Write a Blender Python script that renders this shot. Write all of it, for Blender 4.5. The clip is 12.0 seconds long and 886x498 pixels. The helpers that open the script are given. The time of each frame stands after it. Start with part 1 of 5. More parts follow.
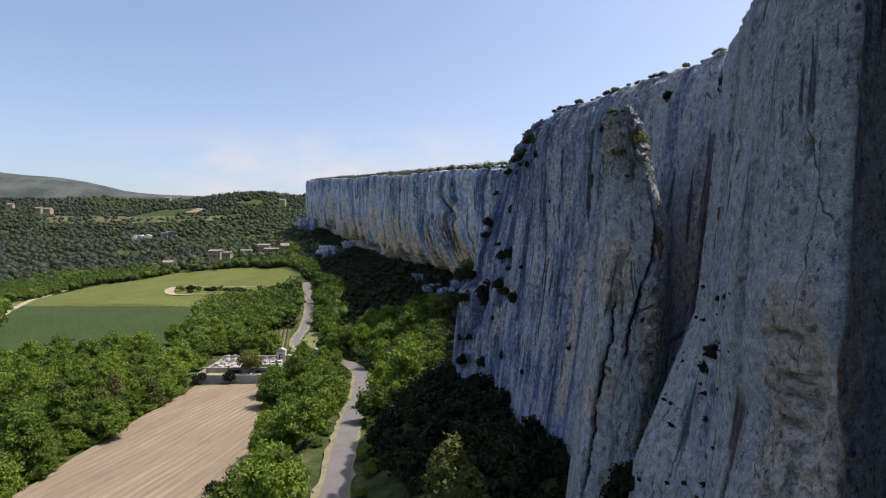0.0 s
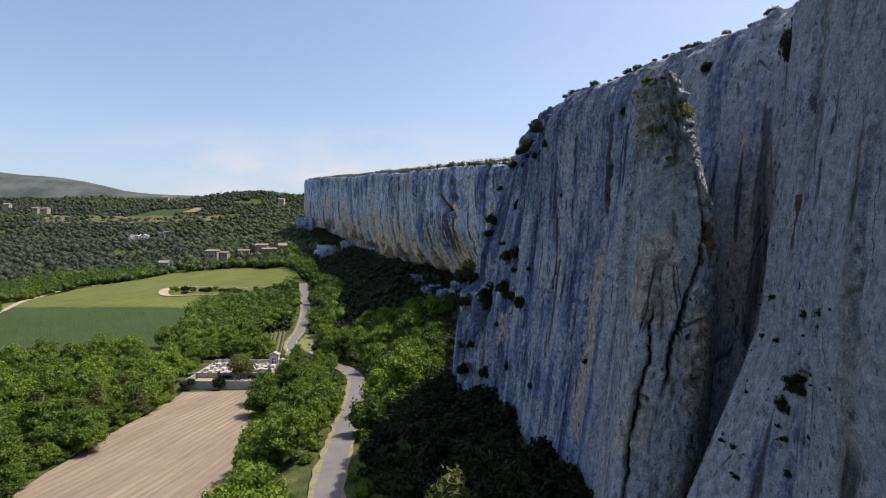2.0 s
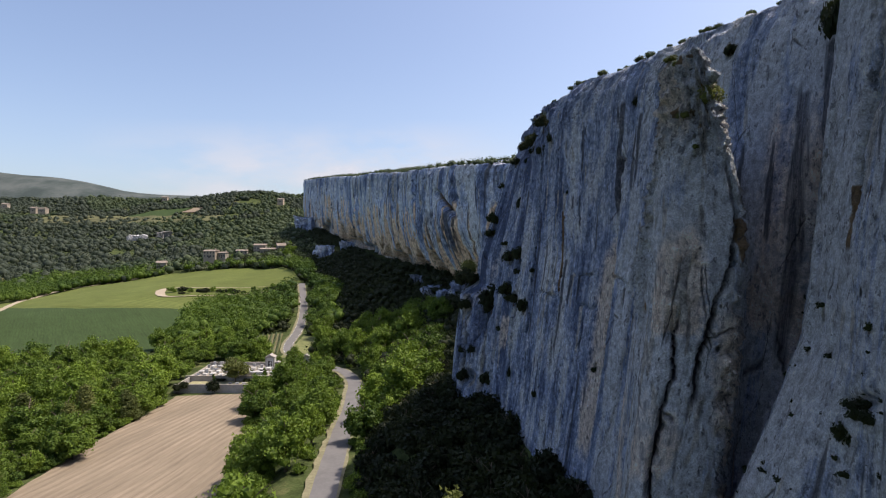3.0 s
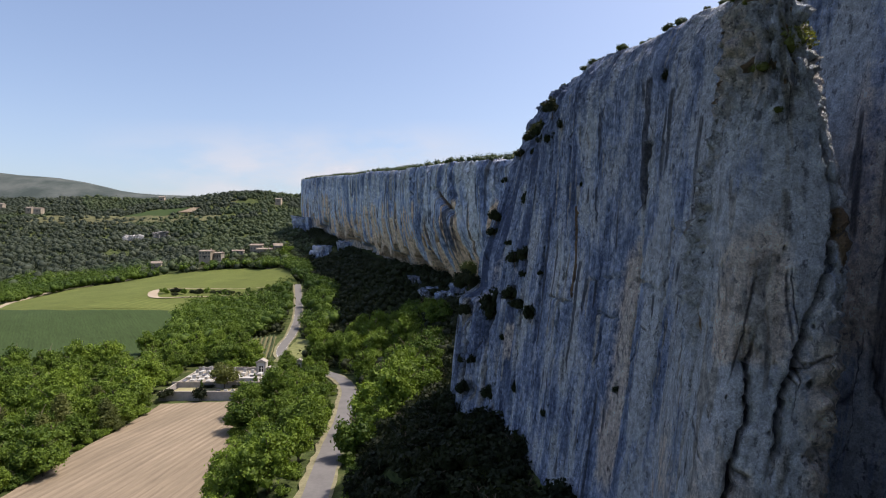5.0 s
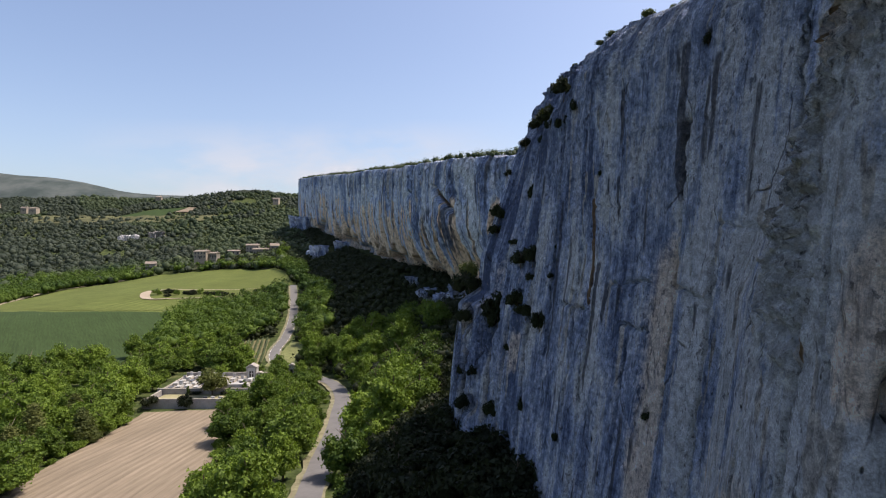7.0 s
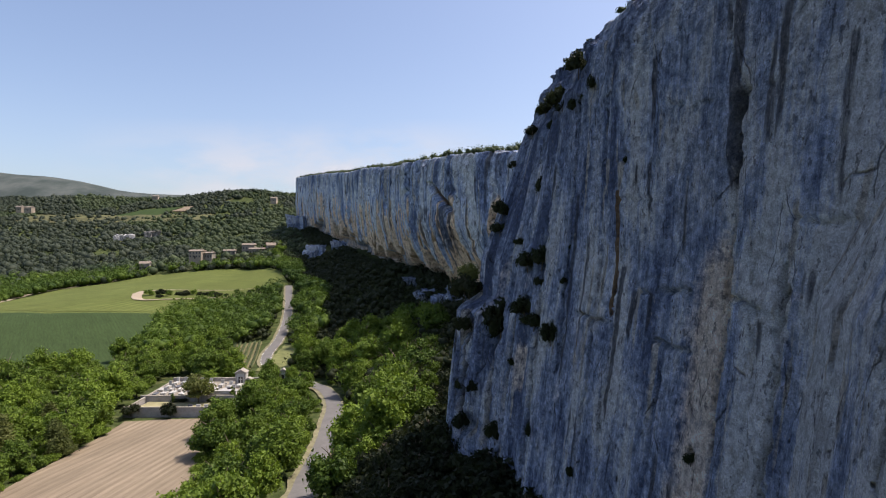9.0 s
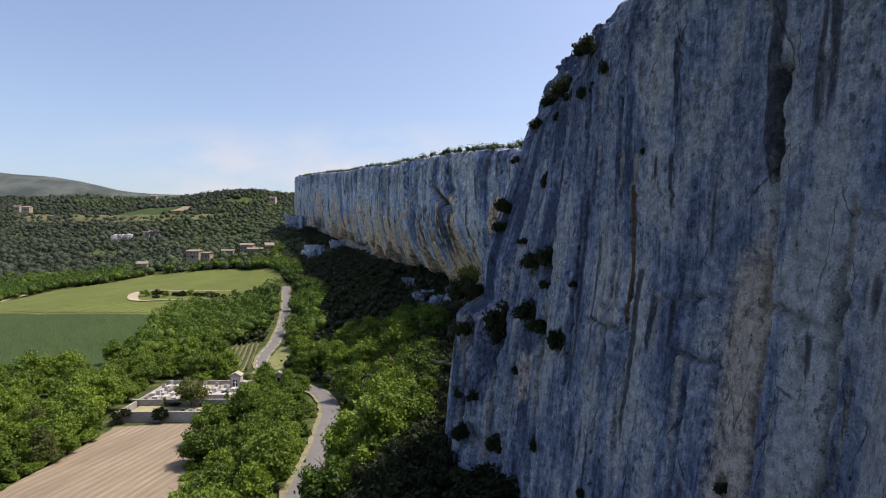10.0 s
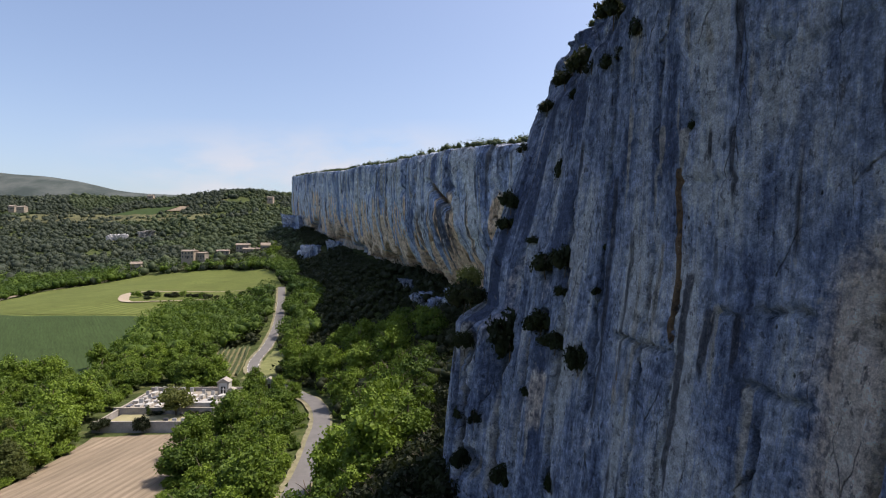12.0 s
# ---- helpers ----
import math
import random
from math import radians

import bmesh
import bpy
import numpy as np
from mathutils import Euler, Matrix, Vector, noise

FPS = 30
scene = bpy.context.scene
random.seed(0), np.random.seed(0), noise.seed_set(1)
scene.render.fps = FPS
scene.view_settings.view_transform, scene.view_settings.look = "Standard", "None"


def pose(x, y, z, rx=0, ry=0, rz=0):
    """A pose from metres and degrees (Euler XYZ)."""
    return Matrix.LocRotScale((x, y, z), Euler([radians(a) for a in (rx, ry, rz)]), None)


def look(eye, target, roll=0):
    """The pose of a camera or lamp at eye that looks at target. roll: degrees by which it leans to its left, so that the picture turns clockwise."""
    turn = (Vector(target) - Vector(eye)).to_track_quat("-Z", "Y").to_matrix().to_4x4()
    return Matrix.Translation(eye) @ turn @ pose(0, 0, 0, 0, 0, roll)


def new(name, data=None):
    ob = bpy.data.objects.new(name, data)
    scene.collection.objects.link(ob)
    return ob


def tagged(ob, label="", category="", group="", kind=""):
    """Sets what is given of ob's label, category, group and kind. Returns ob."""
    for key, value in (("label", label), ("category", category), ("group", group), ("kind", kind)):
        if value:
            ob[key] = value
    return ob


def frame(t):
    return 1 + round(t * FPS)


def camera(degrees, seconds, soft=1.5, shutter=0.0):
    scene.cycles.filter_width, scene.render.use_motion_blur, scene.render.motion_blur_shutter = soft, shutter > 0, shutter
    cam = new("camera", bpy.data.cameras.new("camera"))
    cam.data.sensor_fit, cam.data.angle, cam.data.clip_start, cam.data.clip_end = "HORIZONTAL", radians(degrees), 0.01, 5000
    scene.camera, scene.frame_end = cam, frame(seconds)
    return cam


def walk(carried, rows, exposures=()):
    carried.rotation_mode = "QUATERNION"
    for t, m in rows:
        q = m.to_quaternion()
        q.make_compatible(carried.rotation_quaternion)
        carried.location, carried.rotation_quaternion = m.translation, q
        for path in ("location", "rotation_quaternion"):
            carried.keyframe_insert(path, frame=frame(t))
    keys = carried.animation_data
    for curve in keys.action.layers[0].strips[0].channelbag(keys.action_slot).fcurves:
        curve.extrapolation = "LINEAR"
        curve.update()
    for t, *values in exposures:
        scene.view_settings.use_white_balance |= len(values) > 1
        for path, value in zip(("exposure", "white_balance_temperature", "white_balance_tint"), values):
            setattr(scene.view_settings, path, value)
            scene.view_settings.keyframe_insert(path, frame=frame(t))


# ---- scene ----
cam = camera(76.3, 12.0, soft=1.1)
METRES, EYE, TILT, LEAN, TURN = 40.0, 36.0, 0.0, 0.0, 0.0
ROWS = [
    (0.0, 0.0, 0.0, 0.0, -0.0, 0.0, -0.0),
    (0.5, 0.0011, 0.0418, 0.0001, 0.03, 0.01, 0.01),
    (1.0, 0.0021, 0.087, 0.0003, 0.02, -0.01, 0.01),
    (1.5, 0.0027, 0.1278, 0.0001, 0.0, -0.02, 0.02),
    (2.0, 0.0033, 0.1712, 0.0002, 0.02, -0.02, 0.03),
    (2.5, 0.0045, 0.2115, -0.0001, 0.02, 0.02, 0.02),
    (3.0, 0.0058, 0.2548, 0.0003, 0.01, 0.0, 0.03),
    (5.0, 0.0112, 0.4223, 0.0003, -0.06, 0.0, 0.08),
    (5.5, 0.0122, 0.4621, -0.0001, -0.08, -0.01, 0.1),
    (6.0, 0.0133, 0.505, -0.0001, -0.09, 0.01, 0.1),
    (6.5, 0.0143, 0.5446, -0.0005, -0.12, 0.0, 0.11),
    (7.0, 0.0161, 0.5878, -0.0006, -0.15, -0.0, 0.12),
    (9.0, 0.023, 0.7542, 0.0014, -0.23, -0.04, 0.09),
    (9.5, 0.0238, 0.7937, 0.0025, -0.24, -0.06, 0.1),
    (10.0, 0.0253, 0.8365, 0.0028, -0.26, -0.05, 0.09),
    (10.5, 0.0259, 0.8756, 0.0025, -0.29, -0.04, 0.07),
    (11.0, 0.0267, 0.9183, 0.0026, -0.32, -0.05, 0.08),
    (11.5, 0.0273, 0.9568, 0.0024, -0.35, -0.03, 0.09),
    (12.0, 0.0291, 0.9995, 0.0018, -0.37, -0.02, 0.07),
]
walk(cam, [(t, pose(0, 0, EYE, TILT, LEAN, TURN) @ pose(METRES * x, METRES * y, METRES * z, 90 + pitch, roll, yaw)) for t, x, y, z, yaw, pitch, roll in ROWS],
     exposures=[(0.0, 0.29, 6750, 17), (12.0, 0.29, 6750, 17)])

# ---- light: clear early-summer day, the sun high behind the cliff ----
SUN_AZ, SUN_EL = 79.0, 60.5
world = bpy.data.worlds.new("sky")
scene.world = world
world.use_nodes = True
wn = world.node_tree.nodes
sky = wn.new("ShaderNodeTexSky")
sky.sky_type = "NISHITA"
sky.sun_disc = False
sky.sun_elevation = radians(SUN_EL)
sky.sun_rotation = radians(SUN_AZ)
sky.altitude = 300
sky.air_density, sky.dust_density, sky.ozone_density = 1.0, 3.2, 2.0
wn["Background"].inputs["Strength"].default_value = 0.168
world.node_tree.links.new(sky.outputs[0], wn["Background"].inputs["Color"])
sun_lamp = new("sun", bpy.data.lights.new("sun", "SUN"))
sun_lamp.data.energy, sun_lamp.data.angle, sun_lamp.data.color = 4.4, radians(0.53), (1.0, 0.95, 0.86)
sun_way = Vector((math.sin(radians(SUN_AZ)) * math.cos(radians(SUN_EL)), math.cos(radians(SUN_AZ)) * math.cos(radians(SUN_EL)), math.sin(radians(SUN_EL))))
sun_lamp.matrix_world = look(sun_way * 300, (0, 0, 0))

# ---- noise on arrays ----
_rng = np.random.default_rng(7)
PERM = _rng.permutation(512)
PERM = np.concatenate([PERM, PERM, PERM])
GRAD = _rng.normal(size=(512, 3))
GRAD /= np.linalg.norm(GRAD, axis=1)[:, None]


def gnoise(x, y, z=0.0):
    """Gradient noise, about -0.7 to 0.7."""
    x, y, z = np.broadcast_arrays(np.asarray(x, float), np.asarray(y, float), np.asarray(z, float))
    xi, yi, zi = np.floor(x), np.floor(y), np.floor(z)
    fx, fy, fz = x - xi, y - yi, z - zi
    ix, iy, iz = xi.astype(int) % 512, yi.astype(int) % 512, zi.astype(int) % 512
    ux, uy, uz = (f * f * f * (f * (f * 6 - 15) + 10) for f in (fx, fy, fz))
    total = 0.0
    for a in (0, 1):
        for b in (0, 1):
            for c in (0, 1):
                g = GRAD[PERM[PERM[PERM[(ix + a) % 512] + (iy + b) % 512] + (iz + c) % 512]]
                dot = g[..., 0] * (fx - a) + g[..., 1] * (fy - b) + g[..., 2] * (fz - c)
                total = total + dot * (ux if a else 1 - ux) * (uy if b else 1 - uy) * (uz if c else 1 - uz)
    return total


def fbm(x, y, z=0.0, octaves=4, gain=0.5):
    out, amp = 0.0, 1.0
    for k in range(octaves):
        out = out + amp * gnoise(x * 2 ** k + 17 * k, y * 2 ** k + 5 * k, np.asarray(z) * 2 ** k)
        amp *= gain
    return out


def step01(x, a, b):
    t = np.clip((x - a) / (b - a), 0, 1)
    return t * t * (3 - 2 * t)


# ---- materials ----
def mat(name):
    m = bpy.data.materials.new(name)
    m.use_nodes = True
    return m, m.node_tree.nodes, m.node_tree.links, m.node_tree.nodes["Principled BSDF"]


def coords(n, l, scale=(1, 1, 1), world_space=True):
    """World position (or the object's own), scaled."""
    src = n.new("ShaderNodeNewGeometry").outputs["Position"] if world_space else n.new("ShaderNodeTexCoord").outputs["Object"]
    m = n.new("ShaderNodeMapping")
    m.inputs["Scale"].default_value = scale
    l.new(src, m.inputs["Vector"])
    return m.outputs["Vector"]


def noise_tex(n, l, vec, scale, detail=4, rough=0.55):
    t = n.new("ShaderNodeTexNoise")
    t.inputs["Scale"].default_value, t.inputs["Detail"].default_value, t.inputs["Roughness"].default_value = scale, detail, rough
    l.new(vec, t.inputs["Vector"])
    return t.outputs["Fac"]


def ramp(n, l, fac, stops):
    r = n.new("ShaderNodeValToRGB")
    while len(r.color_ramp.elements) < len(stops):
        r.color_ramp.elements.new(0.5)
    for e, (p, c) in zip(r.color_ramp.elements, stops):
        e.position = p
        e.color = (*c, 1) if len(c) == 3 else c
    l.new(fac, r.inputs["Fac"])
    return r.outputs["Color"]


def grey(v):
    return (v, v, v)


def mix(n, l, fac, a, b, how="MIX"):
    m = n.new("ShaderNodeMix")
    m.data_type, m.blend_type = "RGBA", how
    for sock, v in ((m.inputs["Factor"], fac), (m.inputs["A"], a), (m.inputs["B"], b)):
        if isinstance(v, bpy.types.NodeSocket):
            l.new(v, sock)
        elif isinstance(v, tuple):
            sock.default_value = (*v, 1)
        else:
            sock.default_value = v
    return m.outputs["Result"]


def calc(n, l, op, a, b=0.0, clamp=False):
    m = n.new("ShaderNodeMath")
    m.operation, m.use_clamp = op, clamp
    for sock, v in zip(m.inputs, (a, b)):
        if isinstance(v, bpy.types.NodeSocket):
            l.new(v, sock)
        else:
            sock.default_value = v
    return m.outputs[0]


def bump(n, l, height, strength, distance, bsdf):
    b = n.new("ShaderNodeBump")
    b.inputs["Strength"].default_value, b.inputs["Distance"].default_value = strength, distance
    l.new(height, b.inputs["Height"])
    l.new(b.outputs["Normal"], bsdf.inputs["Normal"])


def simple(name, colour, rough=0.8, vary=0.25, scale=1.5, bumpy=0.0, metal=0.0, per_object=0.0, fine=6.0):
    """A plain material with variation at two scales."""
    m, n, l, b = mat(name)
    v = coords(n, l)
    big, small = noise_tex(n, l, v, scale, 3), noise_tex(n, l, v, scale * fine, 4)
    both = calc(n, l, "ADD", calc(n, l, "MULTIPLY", big, 0.6), calc(n, l, "MULTIPLY", small, 0.4))
    lo, hi = tuple(c * (1 - vary) for c in colour), tuple(min(1, c * (1 + vary)) for c in colour)
    col = ramp(n, l, both, [(0.3, lo), (0.7, hi)])
    if per_object:
        info = n.new("ShaderNodeObjectInfo")
        col = mix(n, l, 1.0, col, ramp(n, l, info.outputs["Random"], [(0, grey(1 - per_object)), (1, grey(1.0))]), "MULTIPLY")
    l.new(col, b.inputs["Base Color"])
    b.inputs["Roughness"].default_value, b.inputs["Metallic"].default_value = rough, metal
    b.inputs["Specular IOR Level"].default_value = 0.25
    if bumpy:
        bump(n, l, both, 0.6, bumpy, b)
    return m


def face_rock_material(name, k=1.0, bare=((0.23, 0.165, 0.115), (0.49, 0.405, 0.335), (0.72, 0.64, 0.56))):
    """Weathered limestone of the near face. The mesh carries where it lies on the face (along, up), a painted light
    level and its weathering:
    dark run-off with painted crack shade, pale run-off, bare ochre rock, rust and old lichen."""
    m, n, l, b = mat(name)

    def field(nm, what="Fac"):
        q = n.new("ShaderNodeAttribute")
        q.attribute_name = nm
        return q.outputs[what]

    pos = coords(n, l, (k, k, k))
    sized = n.new("ShaderNodeMapping")
    sized.inputs["Scale"].default_value = (k, k, k)
    l.new(field("face_at", "Vector"), sized.inputs["Vector"])
    face = sized.outputs["Vector"]

    def at(scale, shift=0.0):
        q = n.new("ShaderNodeMapping")
        q.inputs["Scale"].default_value = scale
        q.inputs["Location"].default_value = (shift, shift, shift)
        l.new(face, q.inputs["Vector"])
        return q.outputs["Vector"]

    def over(fac, lo, hi, top=1.0):
        return ramp(n, l, fac, [(lo, grey(0)), (hi, grey(top))])

    def around(v, k):
        return calc(n, l, "MULTIPLY", calc(n, l, "SUBTRACT", v, 0.5), k)

    panel = noise_tex(n, l, at((0.42, 1, 0.020)), 1.0, 3, 0.5)
    cloud = noise_tex(n, l, at((0.34, 1, 0.16), 7.0), 1.0, 6, 0.62)
    streak = noise_tex(n, l, at((2.6, 1, 0.085), 3.0), 1.0, 6, 0.66)
    thin = noise_tex(n, l, at((6.0, 1, 0.30), 5.0), 1.0, 8, 0.75)
    mottle = noise_tex(n, l, pos, 2.1, 10, 0.74)
    grain = noise_tex(n, l, pos, 13.0, 6, 0.8)
    tone = calc(n, l, "ADD", 0.545, around(panel, 1.10))
    for v, k in ((cloud, 1.25), (streak, 0.50), (thin, 0.48), (mottle, 0.36)):
        tone = calc(n, l, "ADD", tone, around(v, k))
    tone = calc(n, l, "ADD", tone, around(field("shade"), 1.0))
    # limestone tones tinted blue and raised to carry the skylight on the face
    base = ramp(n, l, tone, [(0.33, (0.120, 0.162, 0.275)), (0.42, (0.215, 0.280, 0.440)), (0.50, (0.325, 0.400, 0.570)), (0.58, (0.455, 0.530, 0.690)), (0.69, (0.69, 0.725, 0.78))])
    # bare rock, ochre to cream
    och = over(calc(n, l, "ADD", calc(n, l, "ADD", field("ochre"), around(cloud, 1.0)), around(mottle, 0.7)), 0.26, 0.52, 0.92)
    base = mix(n, l, och, base, ramp(n, l, calc(n, l, "ADD", calc(n, l, "MULTIPLY", mottle, 0.55), calc(n, l, "MULTIPLY", streak, 0.45)), [(0.34, bare[0]), (0.45, bare[1]), (0.60, bare[2])]))
    # pale run-off, then dark run-off and crack shade, each broken up along its length
    pale = over(calc(n, l, "ADD", calc(n, l, "ADD", field("pale"), around(streak, 1.0)), around(mottle, 0.5)), 0.26, 0.50, 0.9)
    base = mix(n, l, pale, base, ramp(n, l, mottle, [(0.35, (0.30, 0.29, 0.285)), (0.6, (0.58, 0.56, 0.53))]))
    dark = over(calc(n, l, "ADD", calc(n, l, "ADD", field("dark"), around(thin, 1.1)), around(mottle, 0.6)), 0.24, 0.62, 0.86)
    base = mix(n, l, dark, base, ramp(n, l, mottle, [(0.35, (0.042, 0.047, 0.064)), (0.65, (0.098, 0.106, 0.135))]))
    rust = over(calc(n, l, "ADD", field("rust"), around(mottle, 0.5)), 0.42, 0.58, 0.9)
    base = mix(n, l, rust, base, ramp(n, l, thin, [(0.35, (0.15, 0.085, 0.03)), (0.65, (0.27, 0.155, 0.055))]))
    # lichen: a dark, spotted skin with pale flecks
    spots = noise_tex(n, l, pos, 4.6, 8, 0.8)
    lich = calc(n, l, "MULTIPLY", field("lichen"), ramp(n, l, spots, [(0.42, grey(1)), (0.55, grey(0))]))
    base = mix(n, l, calc(n, l, "MULTIPLY", lich, 0.62), base, (0.060, 0.064, 0.080))
    base = mix(n, l, calc(n, l, "MULTIPLY", field("lichen"), over(spots, 0.58, 0.68, 0.55)), base, (0.40, 0.395, 0.39))
    # grain and chips
    base = mix(n, l, 0.6, base, ramp(n, l, grain, [(0.37, grey(0.50)), (0.50, grey(1.05)), (0.63, grey(1.6))]), "MULTIPLY")
    base = mix(n, l, 0.75, base, ramp(n, l, mottle, [(0.37, grey(0.55)), (0.50, grey(1.0)), (0.63, grey(1.42))]), "MULTIPLY")
    # flaked spots with hard borders, dark where the bump dips and pale where rock is fresh
    q = n.new("ShaderNodeMapping")
    q.inputs["Scale"].default_value = (1, 1, 0.55)
    l.new(pos, q.inputs["Vector"])
    flake = noise_tex(n, l, q.outputs["Vector"], 3.4, 9, 0.70)
    patchy = over(noise_tex(n, l, pos, 0.33, 4, 0.6), 0.34, 0.50)
    base = mix(n, l, calc(n, l, "MULTIPLY", patchy, over(flake, 0.575, 0.60, 0.62)), base, (0.060, 0.066, 0.085))
    base = mix(n, l, calc(n, l, "MULTIPLY", patchy, calc(n, l, "SUBTRACT", 0.5, over(flake, 0.365, 0.40, 0.5))), base, (0.56, 0.55, 0.54))
    # hair cracks, mostly upright, that come and go
    vo = n.new("ShaderNodeTexVoronoi")
    vo.feature = "DISTANCE_TO_EDGE"
    vo.inputs["Scale"].default_value = 1.0
    wave = n.new("ShaderNodeTexNoise")
    wave.inputs["Scale"].default_value, wave.inputs["Detail"].default_value = 0.9, 5
    l.new(face, wave.inputs["Vector"])
    bent = n.new("ShaderNodeVectorMath")
    bent.operation = "MULTIPLY_ADD"
    l.new(wave.outputs["Color"], bent.inputs[0])
    bent.inputs[1].default_value = (0.32, 0.0, 0.10)
    l.new(at((0.50, 1, 0.10), 2.0), bent.inputs[2])
    l.new(bent.outputs[0], vo.inputs["Vector"])
    lines = calc(n, l, "MULTIPLY", ramp(n, l, vo.outputs["Distance"], [(0.0, grey(1)), (0.012, grey(0))]), over(noise_tex(n, l, at((0.4, 1, 0.25), 9.0), 1.0, 3), 0.50, 0.57))
    base = mix(n, l, calc(n, l, "MULTIPLY", lines, 0.8), base, (0.035, 0.036, 0.042))
    # pits: the shade inside them painted as dark dots
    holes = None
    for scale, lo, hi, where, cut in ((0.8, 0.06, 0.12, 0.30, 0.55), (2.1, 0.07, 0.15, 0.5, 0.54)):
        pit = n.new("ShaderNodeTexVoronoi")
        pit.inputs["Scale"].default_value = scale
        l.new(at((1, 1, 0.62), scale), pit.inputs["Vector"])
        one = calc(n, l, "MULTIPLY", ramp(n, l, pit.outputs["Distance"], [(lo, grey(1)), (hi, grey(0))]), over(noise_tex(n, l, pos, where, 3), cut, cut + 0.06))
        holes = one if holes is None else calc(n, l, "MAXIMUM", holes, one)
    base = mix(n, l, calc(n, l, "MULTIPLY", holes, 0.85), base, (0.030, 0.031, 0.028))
    l.new(base, b.inputs["Base Color"])
    b.inputs["Roughness"].default_value = 0.95
    b.inputs["Specular IOR Level"].default_value = 0.12
    height = calc(n, l, "ADD", calc(n, l, "MULTIPLY", mottle, 1.0), calc(n, l, "MULTIPLY", grain, 0.13))
    height = calc(n, l, "ADD", calc(n, l, "SUBTRACT", height, calc(n, l, "MULTIPLY", over(flake, 0.55, 0.61), 0.35)), calc(n, l, "MULTIPLY", streak, 0.25))
    height = calc(n, l, "SUBTRACT", height, calc(n, l, "MULTIPLY", calc(n, l, "MAXIMUM", holes, lines), 0.7))
    bump(n, l, height, 1.0, 0.42 / k, b)
    return m


def leaf_material(name, a, c, rough=0.6):
    """Leaves: hue by tree and by clump, a little light through them."""
    m, n, l, b = mat(name)
    info, geo = n.new("ShaderNodeObjectInfo"), n.new("ShaderNodeNewGeometry")
    v = coords(n, l)
    t = calc(n, l, "ADD", calc(n, l, "MULTIPLY", info.outputs["Random"], 0.55), calc(n, l, "MULTIPLY", geo.outputs["Random Per Island"], 0.35))
    t = calc(n, l, "ADD", t, calc(n, l, "ADD", calc(n, l, "MULTIPLY", noise_tex(n, l, v, 0.10, 2), 0.30), calc(n, l, "MULTIPLY", calc(n, l, "SUBTRACT", noise_tex(n, l, v, 0.014, 3), 0.5), 0.9)))
    col = ramp(n, l, t, [(0.15, a), (0.9, c)])
    l.new(col, b.inputs["Base Color"])
    b.inputs["Roughness"].default_value = rough
    b.inputs["Specular IOR Level"].default_value = 0.2
    tr = n.new("ShaderNodeBsdfTranslucent")
    l.new(mix(n, l, 1.0, col, (1.0, 1.0, 0.45), "MULTIPLY"), tr.inputs["Color"])
    mx = n.new("ShaderNodeMixShader")
    mx.inputs[0].default_value = 0.30
    l.new(b.outputs[0], mx.inputs[1])
    l.new(tr.outputs[0], mx.inputs[2])
    l.new(mx.outputs[0], n["Material Output"].inputs["Surface"])
    return m


def ground_material():
    """Dry grass, undergrowth and bare soil, with haze painted onto the far ridge."""
    m, n, l, b = mat("undergrowth")
    v = coords(n, l)
    a, c, d = noise_tex(n, l, v, 0.035, 4), noise_tex(n, l, v, 0.4, 5), noise_tex(n, l, v, 3.0, 4)
    col = ramp(n, l, c, [(0.3, (0.030, 0.042, 0.014)), (0.55, (0.065, 0.085, 0.028)), (0.75, (0.13, 0.13, 0.055))])
    col = mix(n, l, ramp(n, l, a, [(0.60, grey(0)), (0.72, grey(0.6))]), col, (0.20, 0.165, 0.09))
    col = mix(n, l, 0.5, col, ramp(n, l, d, [(0.3, grey(0.5)), (0.7, grey(1.3))]), "MULTIPLY")
    xyz = n.new("ShaderNodeSeparateXYZ")
    l.new(v, xyz.inputs[0])
    # far ridge goes blue-grey with distance: haze painted into the colour
    haze_grain = noise_tex(n, l, v, 0.006, 6, 0.65)
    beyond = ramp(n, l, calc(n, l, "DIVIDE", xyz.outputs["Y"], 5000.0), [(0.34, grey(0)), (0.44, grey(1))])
    col = mix(n, l, beyond, col, ramp(n, l, haze_grain, [(0.35, (0.046, 0.060, 0.056)), (0.65, (0.100, 0.112, 0.104))]))
    l.new(col, b.inputs["Base Color"])
    b.inputs["Roughness"].default_value = 1.0
    b.inputs["Specular IOR Level"].default_value = 0.1
    bump(n, l, c, 0.8, 0.6, b)
    return m


